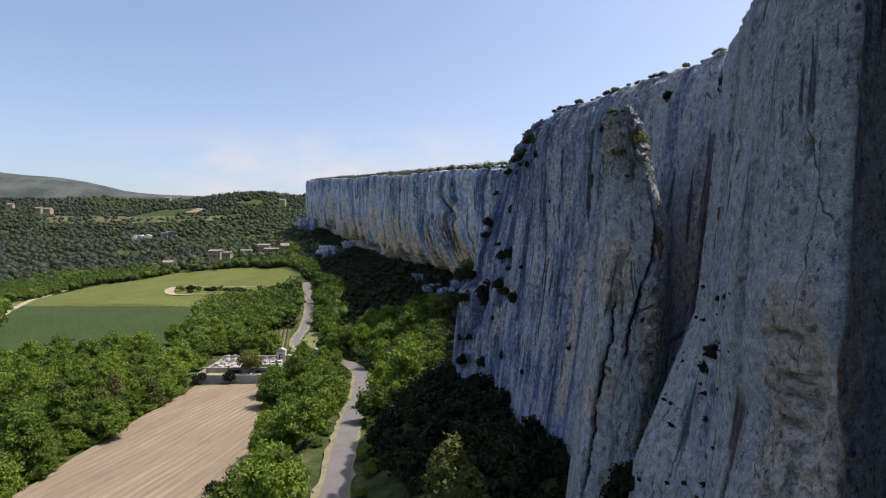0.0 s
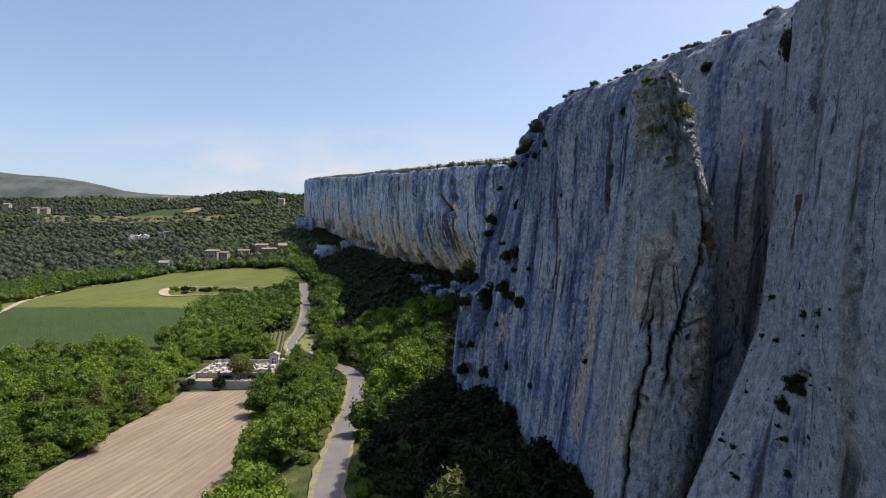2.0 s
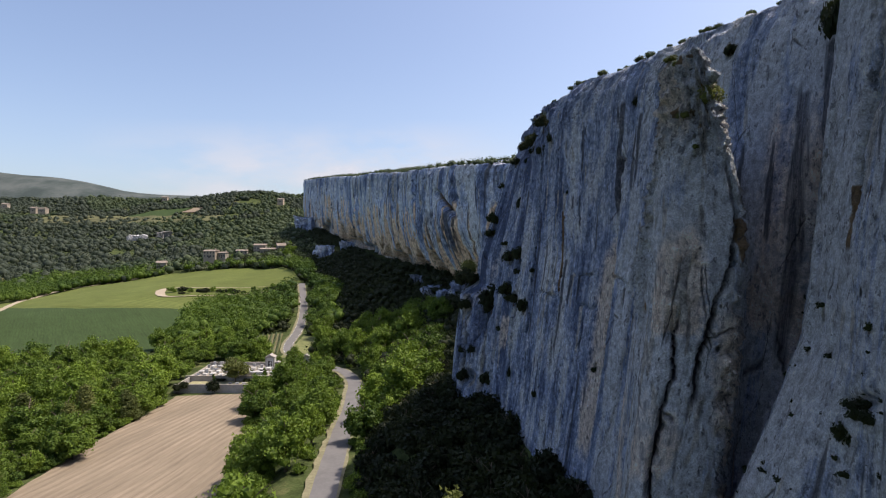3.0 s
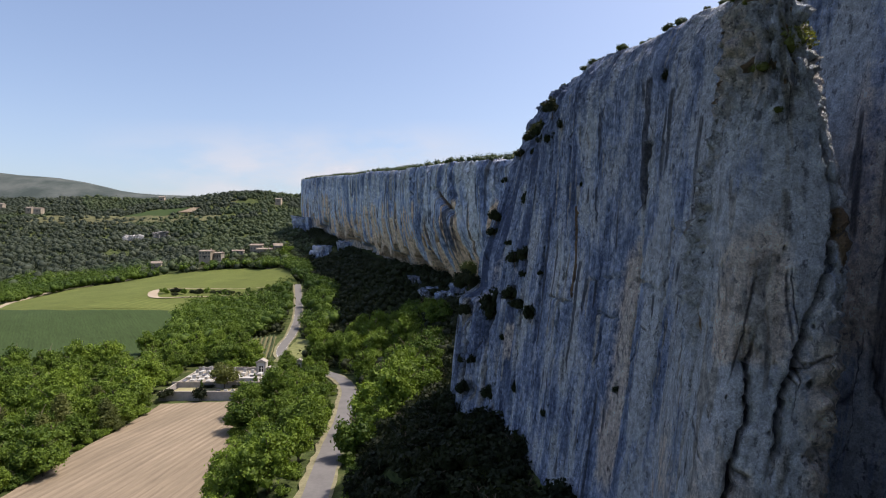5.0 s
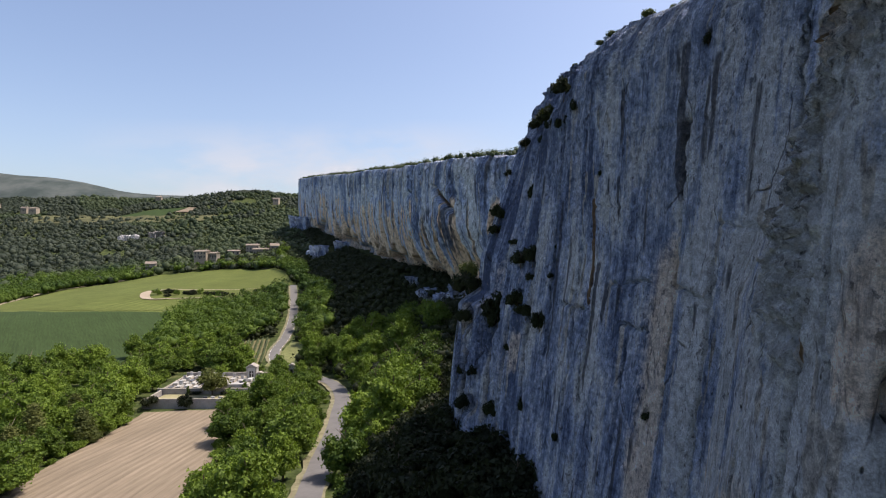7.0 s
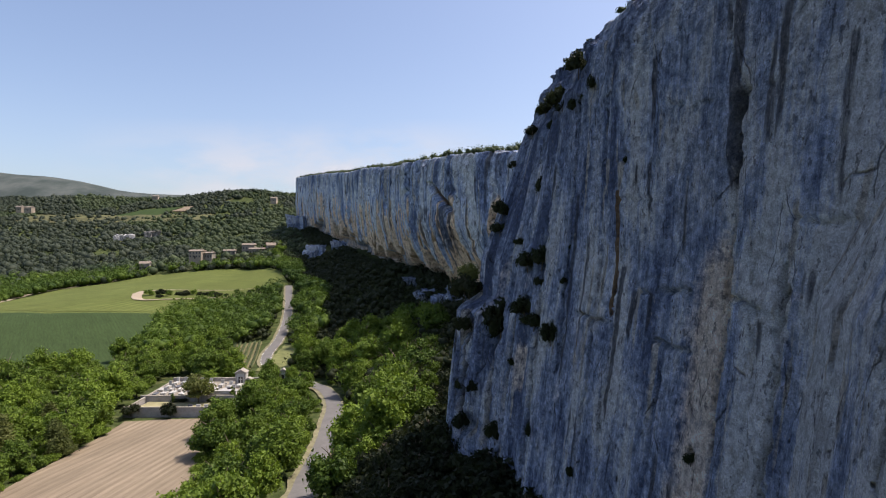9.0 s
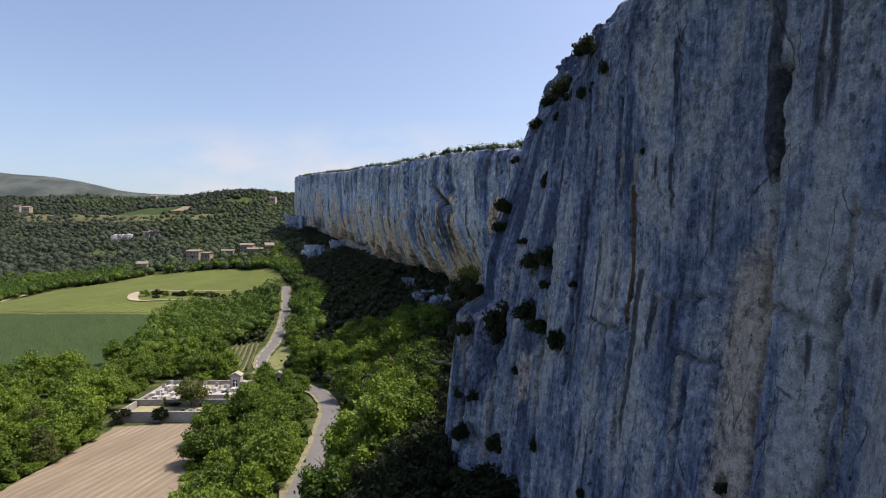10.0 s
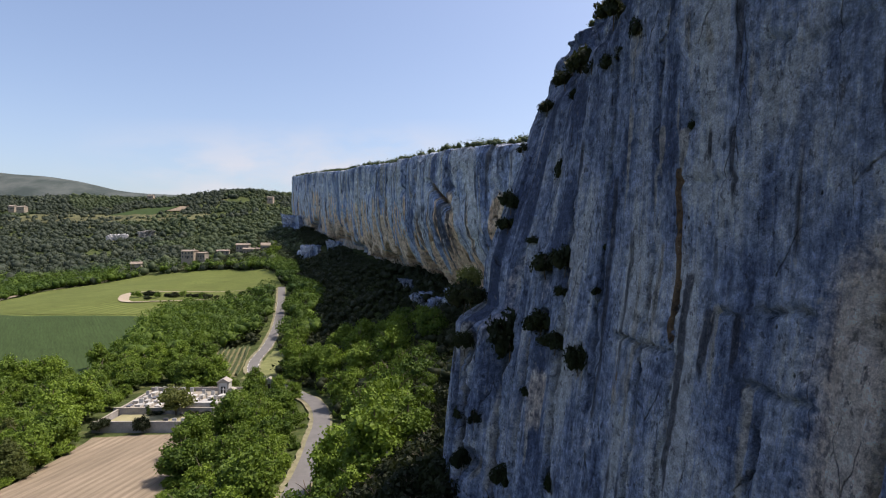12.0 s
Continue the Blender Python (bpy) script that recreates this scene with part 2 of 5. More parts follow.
def row_material(name, soil, line, pitch, angle, share, soft=0.12, patch=0.25, relief=0.12):
    """A field with rows: a wave across the rows over patchy soil."""
    m, n, l, b = mat(name)
    turn = n.new("ShaderNodeMapping")
    turn.inputs["Rotation"].default_value = (0, 0, radians(angle))
    l.new(n.new("ShaderNodeNewGeometry").outputs["Position"], turn.inputs["Vector"])
    v = coords(n, l)
    wob = noise_tex(n, l, v, 0.05, 2)
    along = n.new("ShaderNodeMapping")
    along.inputs["Scale"].default_value = (1.0, 0.06, 1.0)
    l.new(turn.outputs[0], along.inputs["Vector"])
    xyz = n.new("ShaderNodeSeparateXYZ")
    l.new(turn.outputs[0], xyz.inputs[0])
    u = calc(n, l, "ADD", calc(n, l, "DIVIDE", xyz.outputs["X"], pitch), calc(n, l, "MULTIPLY", wob, 0.6))
    saw = calc(n, l, "ABSOLUTE", calc(n, l, "SUBTRACT", calc(n, l, "FRACT", u), 0.5))
    saw = calc(n, l, "ADD", saw, calc(n, l, "MULTIPLY", calc(n, l, "SUBTRACT", noise_tex(n, l, v, 1.2, 3), 0.5), 0.25))
    fac = ramp(n, l, saw, [(share / 2 - soft / 2, grey(1)), (share / 2 + soft, grey(0))])
    p = noise_tex(n, l, v, 0.05, 4, 0.55)
    swath = noise_tex(n, l, along.outputs[0], 0.35, 4, 0.6)
    fine = noise_tex(n, l, along.outputs[0], 2.2, 4, 0.65)
    s = mix(n, l, 1.0, ramp(n, l, p, [(0.3, tuple(c * (1 - patch) for c in soil)), (0.7, tuple(c * (1 + patch) for c in soil))]),
            ramp(n, l, swath, [(0.3, grey(0.80)), (0.7, grey(1.18))]), "MULTIPLY")
    s = mix(n, l, 1.0, s, ramp(n, l, fine, [(0.3, grey(0.86)), (0.7, grey(1.10))]), "MULTIPLY")
    col = mix(n, l, fac, s, mix(n, l, 1.0, line, ramp(n, l, fine, [(0.3, grey(0.75)), (0.7, grey(1.2))]), "MULTIPLY"))
    l.new(col, b.inputs["Base Color"])
    b.inputs["Roughness"].default_value = 1.0
    b.inputs["Specular IOR Level"].default_value = 0.1
    bump(n, l, calc(n, l, "ADD", fine, fac), 0.5, relief, b)
    return m


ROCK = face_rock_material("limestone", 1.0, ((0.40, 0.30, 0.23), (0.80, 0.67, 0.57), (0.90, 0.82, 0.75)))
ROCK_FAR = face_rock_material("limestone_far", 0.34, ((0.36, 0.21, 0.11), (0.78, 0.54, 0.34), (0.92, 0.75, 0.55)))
GROUND = ground_material()
LEAF = leaf_material("oak_leaves", (0.034, 0.070, 0.012), (0.165, 0.242, 0.032))
# LEAF_FAR and LEAF_HILL hold the hills' blue-grey haze in their base colours
LEAF_FAR = leaf_material("hill_leaves", (0.036, 0.056, 0.028), (0.098, 0.124, 0.056))
LEAF_PINE = leaf_material("pine_needles", (0.060, 0.080, 0.022), (0.13, 0.145, 0.040))
LEAF_HILL = leaf_material("pine_wood_needles", (0.034, 0.047, 0.032), (0.070, 0.086, 0.054))
# darker than real leaves: the scree's shade is in the base colour
LEAF_SCRUB = leaf_material("shade_toned_scrub_leaves", (0.008, 0.014, 0.006), (0.026, 0.034, 0.012))
BARK = simple("bark", (0.13, 0.10, 0.075), 0.9, 0.3, 3.0, 0.03)
SOIL = row_material("tilled_soil", (0.240, 0.194, 0.138), (0.204, 0.163, 0.115), 1.55, 9.0, 0.35, 0.25, 0.2)
CROP = row_material("young_green_crop", (0.039, 0.062, 0.021), (0.038, 0.061, 0.0205), 1.2, -35.0, 0.4, 0.2, 0.18, 0.01)
VINES_FAR = row_material("vineyard_in_leaf", (0.128, 0.144, 0.042), (0.092, 0.115, 0.030), 2.4, -62.0, 0.55, 0.2, 0.28, 0.02)
VINES_NEAR = row_material("vineyard_grass", (0.175, 0.155, 0.085), (0.14, 0.14, 0.065), 2.0, 12.0, 0.4, 0.2, 0.2)
ASPHALT = simple("asphalt", (0.150, 0.143, 0.136), 0.9, 0.16, 0.35, 0.01)
VERGE = simple("gravel_verge", (0.20, 0.185, 0.11), 1.0, 0.4, 0.6, 0.03)
GRASS = simple("dry_grass", (0.16, 0.17, 0.065), 1.0, 0.35, 0.5, 0.05)
TRACK = simple("pale_dirt_track", (0.33, 0.275, 0.20), 1.0, 0.15, 0.5, 0.03)
MEADOW = simple("yellow_meadow", (0.092, 0.092, 0.040), 1.0, 0.45, 0.035, 0.05)


# ---- building helpers ----
def mesh_of(name, verts, faces, material, smooth=False):
    me = bpy.data.meshes.new(name)
    verts = np.asarray(verts, np.float32)
    faces = np.asarray(faces, np.int32)
    me.vertices.add(len(verts))
    me.vertices.foreach_set("co", verts.ravel())
    k = faces.shape[1]
    me.loops.add(faces.size)
    me.loops.foreach_set("vertex_index", faces.ravel())
    me.polygons.add(len(faces))
    me.polygons.foreach_set("loop_start", np.arange(0, faces.size, k, dtype=np.int32))
    me.polygons.foreach_set("use_smooth", np.full(len(faces), smooth))
    me.materials.append(material)
    me.update(calc_edges=True)
    me.validate()
    return me


def grid_faces(rows, cols):
    i = np.arange(rows * cols).reshape(rows, cols)
    return np.stack([i[:-1, :-1], i[:-1, 1:], i[1:, 1:], i[1:, :-1]], -1).reshape(-1, 4)


def part(name, bm, material, parent=None, label="", smooth=False):
    """Links a bmesh as one mesh object, under parent where one is given."""
    me = bpy.data.meshes.new(name)
    bm.to_mesh(me)
    bm.free()
    me.materials.append(material)
    if smooth:
        me.polygons.foreach_set("use_smooth", np.full(len(me.polygons), True))
    ob = new(name, me)
    ob.parent = parent
    return tagged(ob, label)


def box(bm, x0, x1, y0, y1, z0, z1, bevel=0.0):
    made = bmesh.ops.create_cube(bm, size=1.0, matrix=Matrix.LocRotScale(((x0 + x1) / 2, (y0 + y1) / 2, (z0 + z1) / 2), None, (x1 - x0, y1 - y0, z1 - z0)))
    if bevel:
        edges = list({e for v in made["verts"] for e in v.link_edges})
        bmesh.ops.bevel(bm, geom=edges, offset=bevel, segments=1, affect="EDGES")
    return bm


def boxed(*a, **k):
    return box(bmesh.new(), *a, **k)


# ---- the lie of the land ----
def foot_x(y):
    return np.interp(y, [-60, 40, 62, 75, 88, 110, 140, 165, 205, 298, 440, 650, 760, 1200], [14, 13, 11, 7, 3.5, 8, 12, 11, 3, -35, -86, -157, -180, -200])


def lie(x, y):
    """Height of the ground before the lane was cut into it."""
    x, y = np.asarray(x, float), np.asarray(y, float)
    valley = np.interp(y, [-200, 170, 210, 300, 334, 440, 475, 560, 680, 820, 1000, 1150, 1600, 2600], [0, 0, 1, 8, 12, 19, 26, 36, 46, 80, 122, 110, 90, 60])
    valley = valley - np.clip((-x - 165) * 0.10, 0, 13) * step01(y, 230, 340) * (1 - step01(y, 520, 680))
    d = foot_x(y) - x
    base = np.interp(y, [-60, 100, 150, 190, 208, 253, 300, 361, 440, 540, 650, 760, 900], [16, 16, 18, 20, 20, 23, 24, 27, 35, 47, 62, 66, 96]) + 3.5 * fbm(y / 17, x / 30, 5.5, 3) * step01(y, 160, 230)
    wide = np.interp(y, [0, 120, 205, 298, 440, 650], [36, 38, 60, 70, 80, 90])
    power = np.interp(y, [0, 120, 200], [1.05, 1.2, 2.0])
    rise = np.clip(1 - d / wide, 0, 1.05) ** power
    z = valley + np.maximum(base - valley, 0) * rise * (1 - step01(y, 760, 900))
    hills = step01(y, 520, 900) * (1 - step01(y, 1100, 1500))
    z = z + hills * (7 * fbm(x / 170, y / 230, 3.3, 3)) + 12 * step01(y, 820, 1000) * (1 - step01(y, 1000, 1300)) * np.exp(-((x + 330) / 90) ** 2)
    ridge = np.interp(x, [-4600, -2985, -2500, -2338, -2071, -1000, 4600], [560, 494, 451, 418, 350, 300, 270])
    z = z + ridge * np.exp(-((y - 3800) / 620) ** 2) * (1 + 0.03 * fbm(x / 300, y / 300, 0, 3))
    return z + 0.5 * fbm(x / 22, y / 22, 1.7, 2) * step01(np.abs(d - 20), 0, 30)


ROAD = [(-12.5, 30), (-12.9, 60), (-15.0, 88), (-17.0, 108), (-18.3, 123), (-19.9, 136), (-22, 151), (-27.5, 167), (-39, 183), (-50, 197), (-55, 212), (-56.5, 230), (-60, 252), (-67, 282), (-75, 312), (-82, 338)]


def resample(pts, step):
    """A smooth line through the points, in even steps."""
    p = np.array(pts, float)
    q = np.vstack([2 * p[0] - p[1], p, 2 * p[-1] - p[-2]])
    out = []
    for i in range(1, len(q) - 2):
        n = max(4, int(np.linalg.norm(q[i + 1] - q[i]) / step * 2))
        for t in np.linspace(0, 1, n, endpoint=False):
            out.append(0.5 * (2 * q[i] + (q[i + 1] - q[i - 1]) * t + (2 * q[i - 1] - 5 * q[i] + 4 * q[i + 1] - q[i + 2]) * t ** 2 + (3 * q[i] - q[i - 1] - 3 * q[i + 1] + q[i + 2]) * t ** 3))
    out = np.array(out + [q[-2]])
    s = np.concatenate([[0], np.cumsum(np.linalg.norm(np.diff(out, axis=0), axis=1))])
    even = np.arange(0, s[-1], step)
    return np.stack([np.interp(even, s, out[:, 0]), np.interp(even, s, out[:, 1])], 1)


road_line = resample(ROAD, 2.0)
road_z = np.convolve(np.pad(lie(road_line[:, 0], road_line[:, 1]), 8, "edge"), np.ones(17) / 17, "valid")


def land(x, y):
    """Height of the ground, level across the lane."""
    x, y = np.broadcast_arrays(np.asarray(x, float), np.asarray(y, float))
    z = np.array(lie(x, y))
    near = (x > -150) & (x < 5) & (y > 10) & (y < 470)
    if near.any():
        px, py = x[near], y[near]
        d2 = (px[:, None] - road_line[None, :, 0]) ** 2 + (py[:, None] - road_line[None, :, 1]) ** 2
        k = d2.argmin(1)
        w = 1 - step01(np.sqrt(d2[np.arange(len(k)), k]), 4.2, 12.0)
        z[near] = z[near] * (1 - w) + road_z[k] * w
    return z


def spread(fine_from, fine_to, step, far_from, far_to, grow):
    """Grid lines: even inside, growing outwards."""
    mid = list(np.arange(fine_from, fine_to + 0.01, step))
    w, a = step, mid[0]
    while a > far_from:
        w *= grow
        a -= w
        mid.insert(0, a)
    w, a = step, mid[-1]
    while a < far_to:
        w *= grow
        a += w
        mid.append(a)
    return np.array(mid)


gx, gy = spread(-150, 20, 2.0, -4700, 4700, 1.07), spread(20, 330, 2.5, -400, 4900, 1.035)
GX, GY = np.meshgrid(gx, gy)
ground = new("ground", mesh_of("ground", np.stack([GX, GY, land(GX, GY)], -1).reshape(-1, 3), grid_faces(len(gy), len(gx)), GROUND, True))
tagged(ground, "wooded valley floor with dry grass and undergrowth rising to hills", "ground", kind="structure")


def inside(px, py, poly):
    px, py = np.asarray(px), np.asarray(py)
    hit = np.zeros(px.shape, bool)
    for (x0, y0), (x1, y1) in zip(poly, poly[1:] + poly[:1]):
        cross = ((y0 > py) != (y1 > py)) & (px < (x1 - x0) * (py - y0) / ((y1 - y0) or 1e-9) + x0)
        hit ^= cross
    return hit


def drape(name, poly, material, label, step=2.5, lift=0.22, edge=1.2):
    """A thin sheet over the ground within an outline whose border wanders a little."""
    bm = bmesh.new()
    ring = []
    for (x0, y0), (x1, y1) in zip(poly, poly[1:] + poly[:1]):
        n = max(2, int(math.hypot(x1 - x0, y1 - y0) / step))
        for k in range(n):
            x, y = x0 + (x1 - x0) * k / n, y0 + (y1 - y0) * k / n
            ring.append((x + edge * float(gnoise(x / 6, y / 6, 2.0)), y + edge * float(gnoise(x / 6, y / 6, 9.0))))
    face = bm.faces.new([bm.verts.new((x, y, 0)) for x, y in ring])
    xs, ys = [p[0] for p in ring], [p[1] for p in ring]
    for axis, lo, hi in ((0, min(xs), max(xs)), (1, min(ys), max(ys))):
        c = lo + step * 2
        while c < hi:
            co, no = ((c, 0, 0), (1, 0, 0)) if axis == 0 else ((0, c, 0), (0, 1, 0))
            bmesh.ops.bisect_plane(bm, geom=bm.verts[:] + bm.edges[:] + bm.faces[:], plane_co=co, plane_no=no)
            c += step * 2
    P = np.array([v.co[:2] for v in bm.verts])
    for v, z in zip(bm.verts, land(P[:, 0], P[:, 1])):
        v.co.z = z + lift
    for f in bm.faces:
        f.normal_update()
        if f.normal.z < 0:
            f.normal_flip()
    return tagged(part(name, bm, material, smooth=True), label, "field", kind="structure")


FIELD = [(-65, 148), (-47.5, 150.5), (-41, 128), (-35, 112), (-31, 96), (-28, 82), (-23, 40), (-58, 40), (-62, 82), (-64, 115)]
CROP_POLY = [(-130, 165), (-97, 190), (-104, 232), (-122, 283), (-180, 288), (-240, 318), (-232, 300), (-188, 240), (-150, 175)]
VINE_POLY = [(-120, 288), (-88, 300), (-80, 330), (-92, 372), (-115, 420), (-150, 446), (-215, 450), (-258, 415), (-251, 334), (-180, 292), (-150, 288)]
NEAR_VINE = [(-77, 229), (-62, 229), (-54.5, 195), (-62, 195)]
MEADOW_POLY = [(-570, 775), (-430, 785), (-320, 790), (-320, 830), (-440, 850), (-570, 835)]
HILL_GREEN = [(-470, 845), (-405, 840), (-388, 892), (-455, 888)]
HILL_TAN = [(-396, 862), (-372, 862), (-374, 892), (-386, 892)]
FIELD_GAP = [(-118, 278), (-118, 296), (-180, 300), (-262, 350), (-262, 320), (-180, 281)]
FIELD_EDGE = [(-66, 147), (-46, 151), (-40.5, 128), (-35, 112), (-31, 96), (-27.5, 82), (-23, 40), (-57, 40), (-61, 82), (-63, 115)]
YARD = [(-71, 147), (-44, 147), (-45, 178), (-72, 178)]
VINE_FRONT = [(-72, 180), (-53, 186), (-54.5, 195), (-64, 196)]
GREEN_CORNER = [(-52.5, 192), (-43, 190), (-45, 222), (-53, 226)]
drape("meadow", MEADOW_POLY, MEADOW, "rough hillside meadow with yellow broom in flower", 9, 1.6, 14)
drape("hill_field", HILL_GREEN, CROP, "small green field among the hill woods", 9, 1.6, 8)
drape("hill_fallow", HILL_TAN, SOIL, "small bare tan field among the hill woods", 9, 1.6, 8)
drape("grass_bank", GREEN_CORNER, GRASS, "dry grass bank beside the lane", 2.5)
drape("small_vineyard", NEAR_VINE, VINES_NEAR, "small vineyard plot of dry grass between vine rows", 2.5)
drape("grass_margin", FIELD_GAP, VINES_FAR, "strip of dry grass between crop field and vineyard", 5, 0.3)
drape("ploughed_field", FIELD, SOIL, "bare tilled field of pale brown soil with straight furrows")
drape("crop_field", CROP_POLY, CROP, "smooth dark green field of young crop", 6, 0.4)
drape("vineyard", VINE_POLY, VINES_FAR, "yellow-green vineyard in leaf on a gentle slope", 6, 0.45)

def strip(line, left, right, lift, rag=0.0, cols=4):
    """Vertices and faces of a band along a line on the ground."""
    d = np.gradient(line, axis=0)
    d /= np.linalg.norm(d, axis=1)[:, None]
    nrm = np.stack([-d[:, 1], d[:, 0]], 1)
    zc = land(line[:, 0], line[:, 1])
    rows = []
    for i, (p, n) in enumerate(zip(line, nrm)):
        jl = rag * float(gnoise(p[0] / 3, p[1] / 3, 1.0))
        jr = rag * float(gnoise(p[0] / 3, p[1] / 3, 4.0))
        for o in np.linspace(left + jl, right + jr, cols):
            q = p - n * o
            rows.append((q[0], q[1], zc[i] + lift))
    return rows, grid_faces(len(line), cols)


TRACKS = {"vineyard_track": [(-90, 326), (-110, 322), (-135, 318), (-151, 316), (-159, 328), (-161, 341), (-152, 347)], "terrace_track": [(-152, 347), (-138, 343), (-118, 342), (-90, 342)],
          "field_track": [(-170, 205), (-188, 235), (-205, 262), (-243, 326), (-258, 370), (-264, 415), (-218, 453), (-150, 450), (-122, 424)]}
for nm, pts in TRACKS.items():
    v, f = strip(resample(pts, 4.0), *((-2.3, 2.3) if nm == "vineyard_track" else (-1.5, 1.5)), 0.62, 1.0)
    tagged(new(nm, mesh_of(nm, v, f, TRACK)), "pale dirt farm track along the fields", "track", kind="structure")
v, f = strip(road_line, -2.5, 2.0, 0.34, 0.9)
tagged(new("verge", mesh_of("verge", v, f, VERGE)), "pale gravel and dry grass verge along the lane", "verge", kind="structure")
v, f = strip(road_line, -1.6, 1.6, 0.42, 0.15)
tagged(new("road", mesh_of("road", v, f, ASPHALT)), "narrow grey asphalt country lane with worn surface", "road", kind="structure")


# ---- the cliff ----
def lump(y, z, y0, z0, ry, rz):
    return np.exp(-(((y - y0) / ry) ** 2 + ((z - z0) / rz) ** 2))


def sway(z, seed):
    """A cheap wandering line, about -1 to 1."""
    return 0.5 * np.sin(z * 0.83 + seed * 3.1) + 0.32 * np.sin(z * 2.17 + seed * 7.7) + 0.22 * np.sin(z * 5.3 + seed * 1.9)


def crack(y, z, y0, z0, z1, wide, deep, lean=0.0, wander=0.22):
    """A narrow, wandering, upright split in the rock."""
    out = np.zeros(y.shape)
    near = (np.abs(y - y0) < 3.5) & (z > z0 - 1.2) & (z < z1 + 1.2)
    yy, zz = y[near], z[near]
    mid = y0 + lean * (zz - z0) + wander * sway(zz, y0) + 0.03 * np.sin(zz * 11 + y0) + 0.02 * np.sin(zz * 23)
    ends = step01(zz, z0 - 1, z0 + 1) * (1 - step01(zz, z1 - 1, z1 + 1))
    out[near] = deep * ends * np.exp(-((yy - mid) / (wide * (0.75 + 0.4 * sway(zz, y0 + 2)))) ** 2)
    return out


# the first five points are an unseen buttress, added to darken the slot
NEAR_PLAN = [(15, -20), (14.5, 0), (14.6, 10), (15.4, 14.2), (17.5, 16.6), (26, 17.6), (34, 20), (31, 23.5), (22, 24.2), (17.2, 23.2), (15.2, 21.4), (13.95, 19.6), (13.4, 18.6), (12.9, 18.9), (12.7, 20.3), (12.7, 22.5), (13.1, 25), (13.8, 28), (14.6, 31),
             (15.4, 33.4), (17.0, 35.0), (17.6, 37.5), (17.3, 40), (16.6, 43), (15.6, 47), (14.8, 51), (14.2, 55), (13.7, 58.5),
             (12.8, 62), (11.9, 65), (10.9, 69), (9.2, 74), (8.0, 79), (7.2, 84), (5.6, 88.5), (5.2, 91), (6.5, 93.5), (11, 96), (20, 101), (28, 110)]


def near_top(y):
    return np.interp(y, [-45, 10, 17, 20, 25, 30, 36, 45, 60, 71, 78, 84, 90, 97, 110], [56, 56, 54, 52, 49.8, 49.4, 49.5, 50.5, 51.8, 53.0, 53.8, 54.7, 54.6, 53.2, 51])


def near_offset(s, x, y, z):
    """How far the face stands back (towards +x) from its plan line at this height."""
    under = np.interp(y, [0, 18, 30, 36, 60, 80, 90], [0.03, 0.03, 0.10, 0.14, 0.14, 0.12, 0.09])
    over = np.interp(y, [0, 18, 26, 36, 45, 57, 66, 75, 84, 92, 100], [0.06, 0.05, 0.12, 0.10, 0.12, 0.08, 0.03, 0.13, 0.26, 0.37, 0.3])
    off = np.where(z < 35, (z - 35) * under, (z - 35) * over)
    top = near_top(y)
    # the rim rounds off, shortly along the wall and over more height at its far end
    tall = np.interp(y, [0, 66, 80], [3.2, 3.2, 8.0])
    off = off + np.interp(y, [0, 30, 45, 60, 75, 84, 100], [0.8, 0.9, 1.0, 1.4, 2.6, 1.8, 1.2]) * np.clip((z - (top - tall)) / tall, 0, 1) ** np.interp(y, [0, 66, 80], [1.7, 1.7, 1.15])
    # lower step at the far end of the buttress
    end = step01(y, 80, 87) * (1 - step01(y, 93, 96))
    off = off - end * 2.2 * (1 - step01(z, 29.5, 31.5))
    # the foot of the pillar spreads, and its waist is undercut
    pillar = (x < 14.5).astype(float)
    # the apron of rock between pillar and pinnacle, and the dark chimney beside it
    off = off - 2.6 * step01(y, 27, 32) * (1 - step01(y, 34.3, 35.4)) * np.clip((32.5 - z) / 9, 0, 1)
    off = off + 3.2 * np.exp(-((y - 36.6) / 1.3) ** 2) * (1 - step01(z, 35, 42)) * (y > 33)
    return off + pillar * (0.5 * lump(y, z, 22, 29, 3.5, 2.5) - 0.9 * lump(y, z, 21.5, 21, 5, 5))


def groove(s, z, wide, tall, seed, sharp):
    """Thin upright grooves that wander along the zero lines of a stretched noise."""
    n = fbm(s / wide + 0.35 * fbm(s / 6, z / 5, seed, 2), z / tall, seed, 2)
    return np.clip(1 - np.abs(n) * sharp, 0, 1) ** 1.5


def wall_relief(s, y, z):
    """Relief that all the near rock shares: flat panels with sharp borders, thin upright grooves, chipped roughness."""
    r = 0.24 * fbm(s / 11, z / 34, 2.0, 2)
    # upright panels, each standing a little proud of its neighbour, with a drop at the border
    warp = s + 0.5 * fbm(s / 5, z / 12, 3.3, 3)
    col = np.floor(warp / 2.7)
    r = r + 0.34 * gnoise(col * 1.37 + 0.5, z / 26, 0.4) + 0.10 * (warp / 2.7 - col - 0.5) * gnoise(col * 2.9, z / 17, 5.4)
    # shorter plates that end along broken bedding lines
    lev = np.floor((z + 0.7 * fbm(s / 3, z / 7, 8.0, 3)) / 5.2 + 0.37 * col)
    r = r + 0.13 * gnoise(col * 1.37 + 0.5, lev * 1.71 + 0.5, 9.4)
    mask = step01(fbm(s / 7, z / 12, 12.0, 2), -0.10, 0.14)
    r = r - 0.30 * groove(s, z, 4.5, 60, 21.0, 34) * mask
    r = r - 0.10 * groove(s, z, 1.6, 26, 31.0, 14) * mask
    # chips: flat above, broken below
    return r + 0.055 * fbm(s / 0.9, z / 1.8, 3.0, 3, 0.6) + 0.05 * fbm(s / 0.3, z / 0.42, 5.0, 2, 0.6)


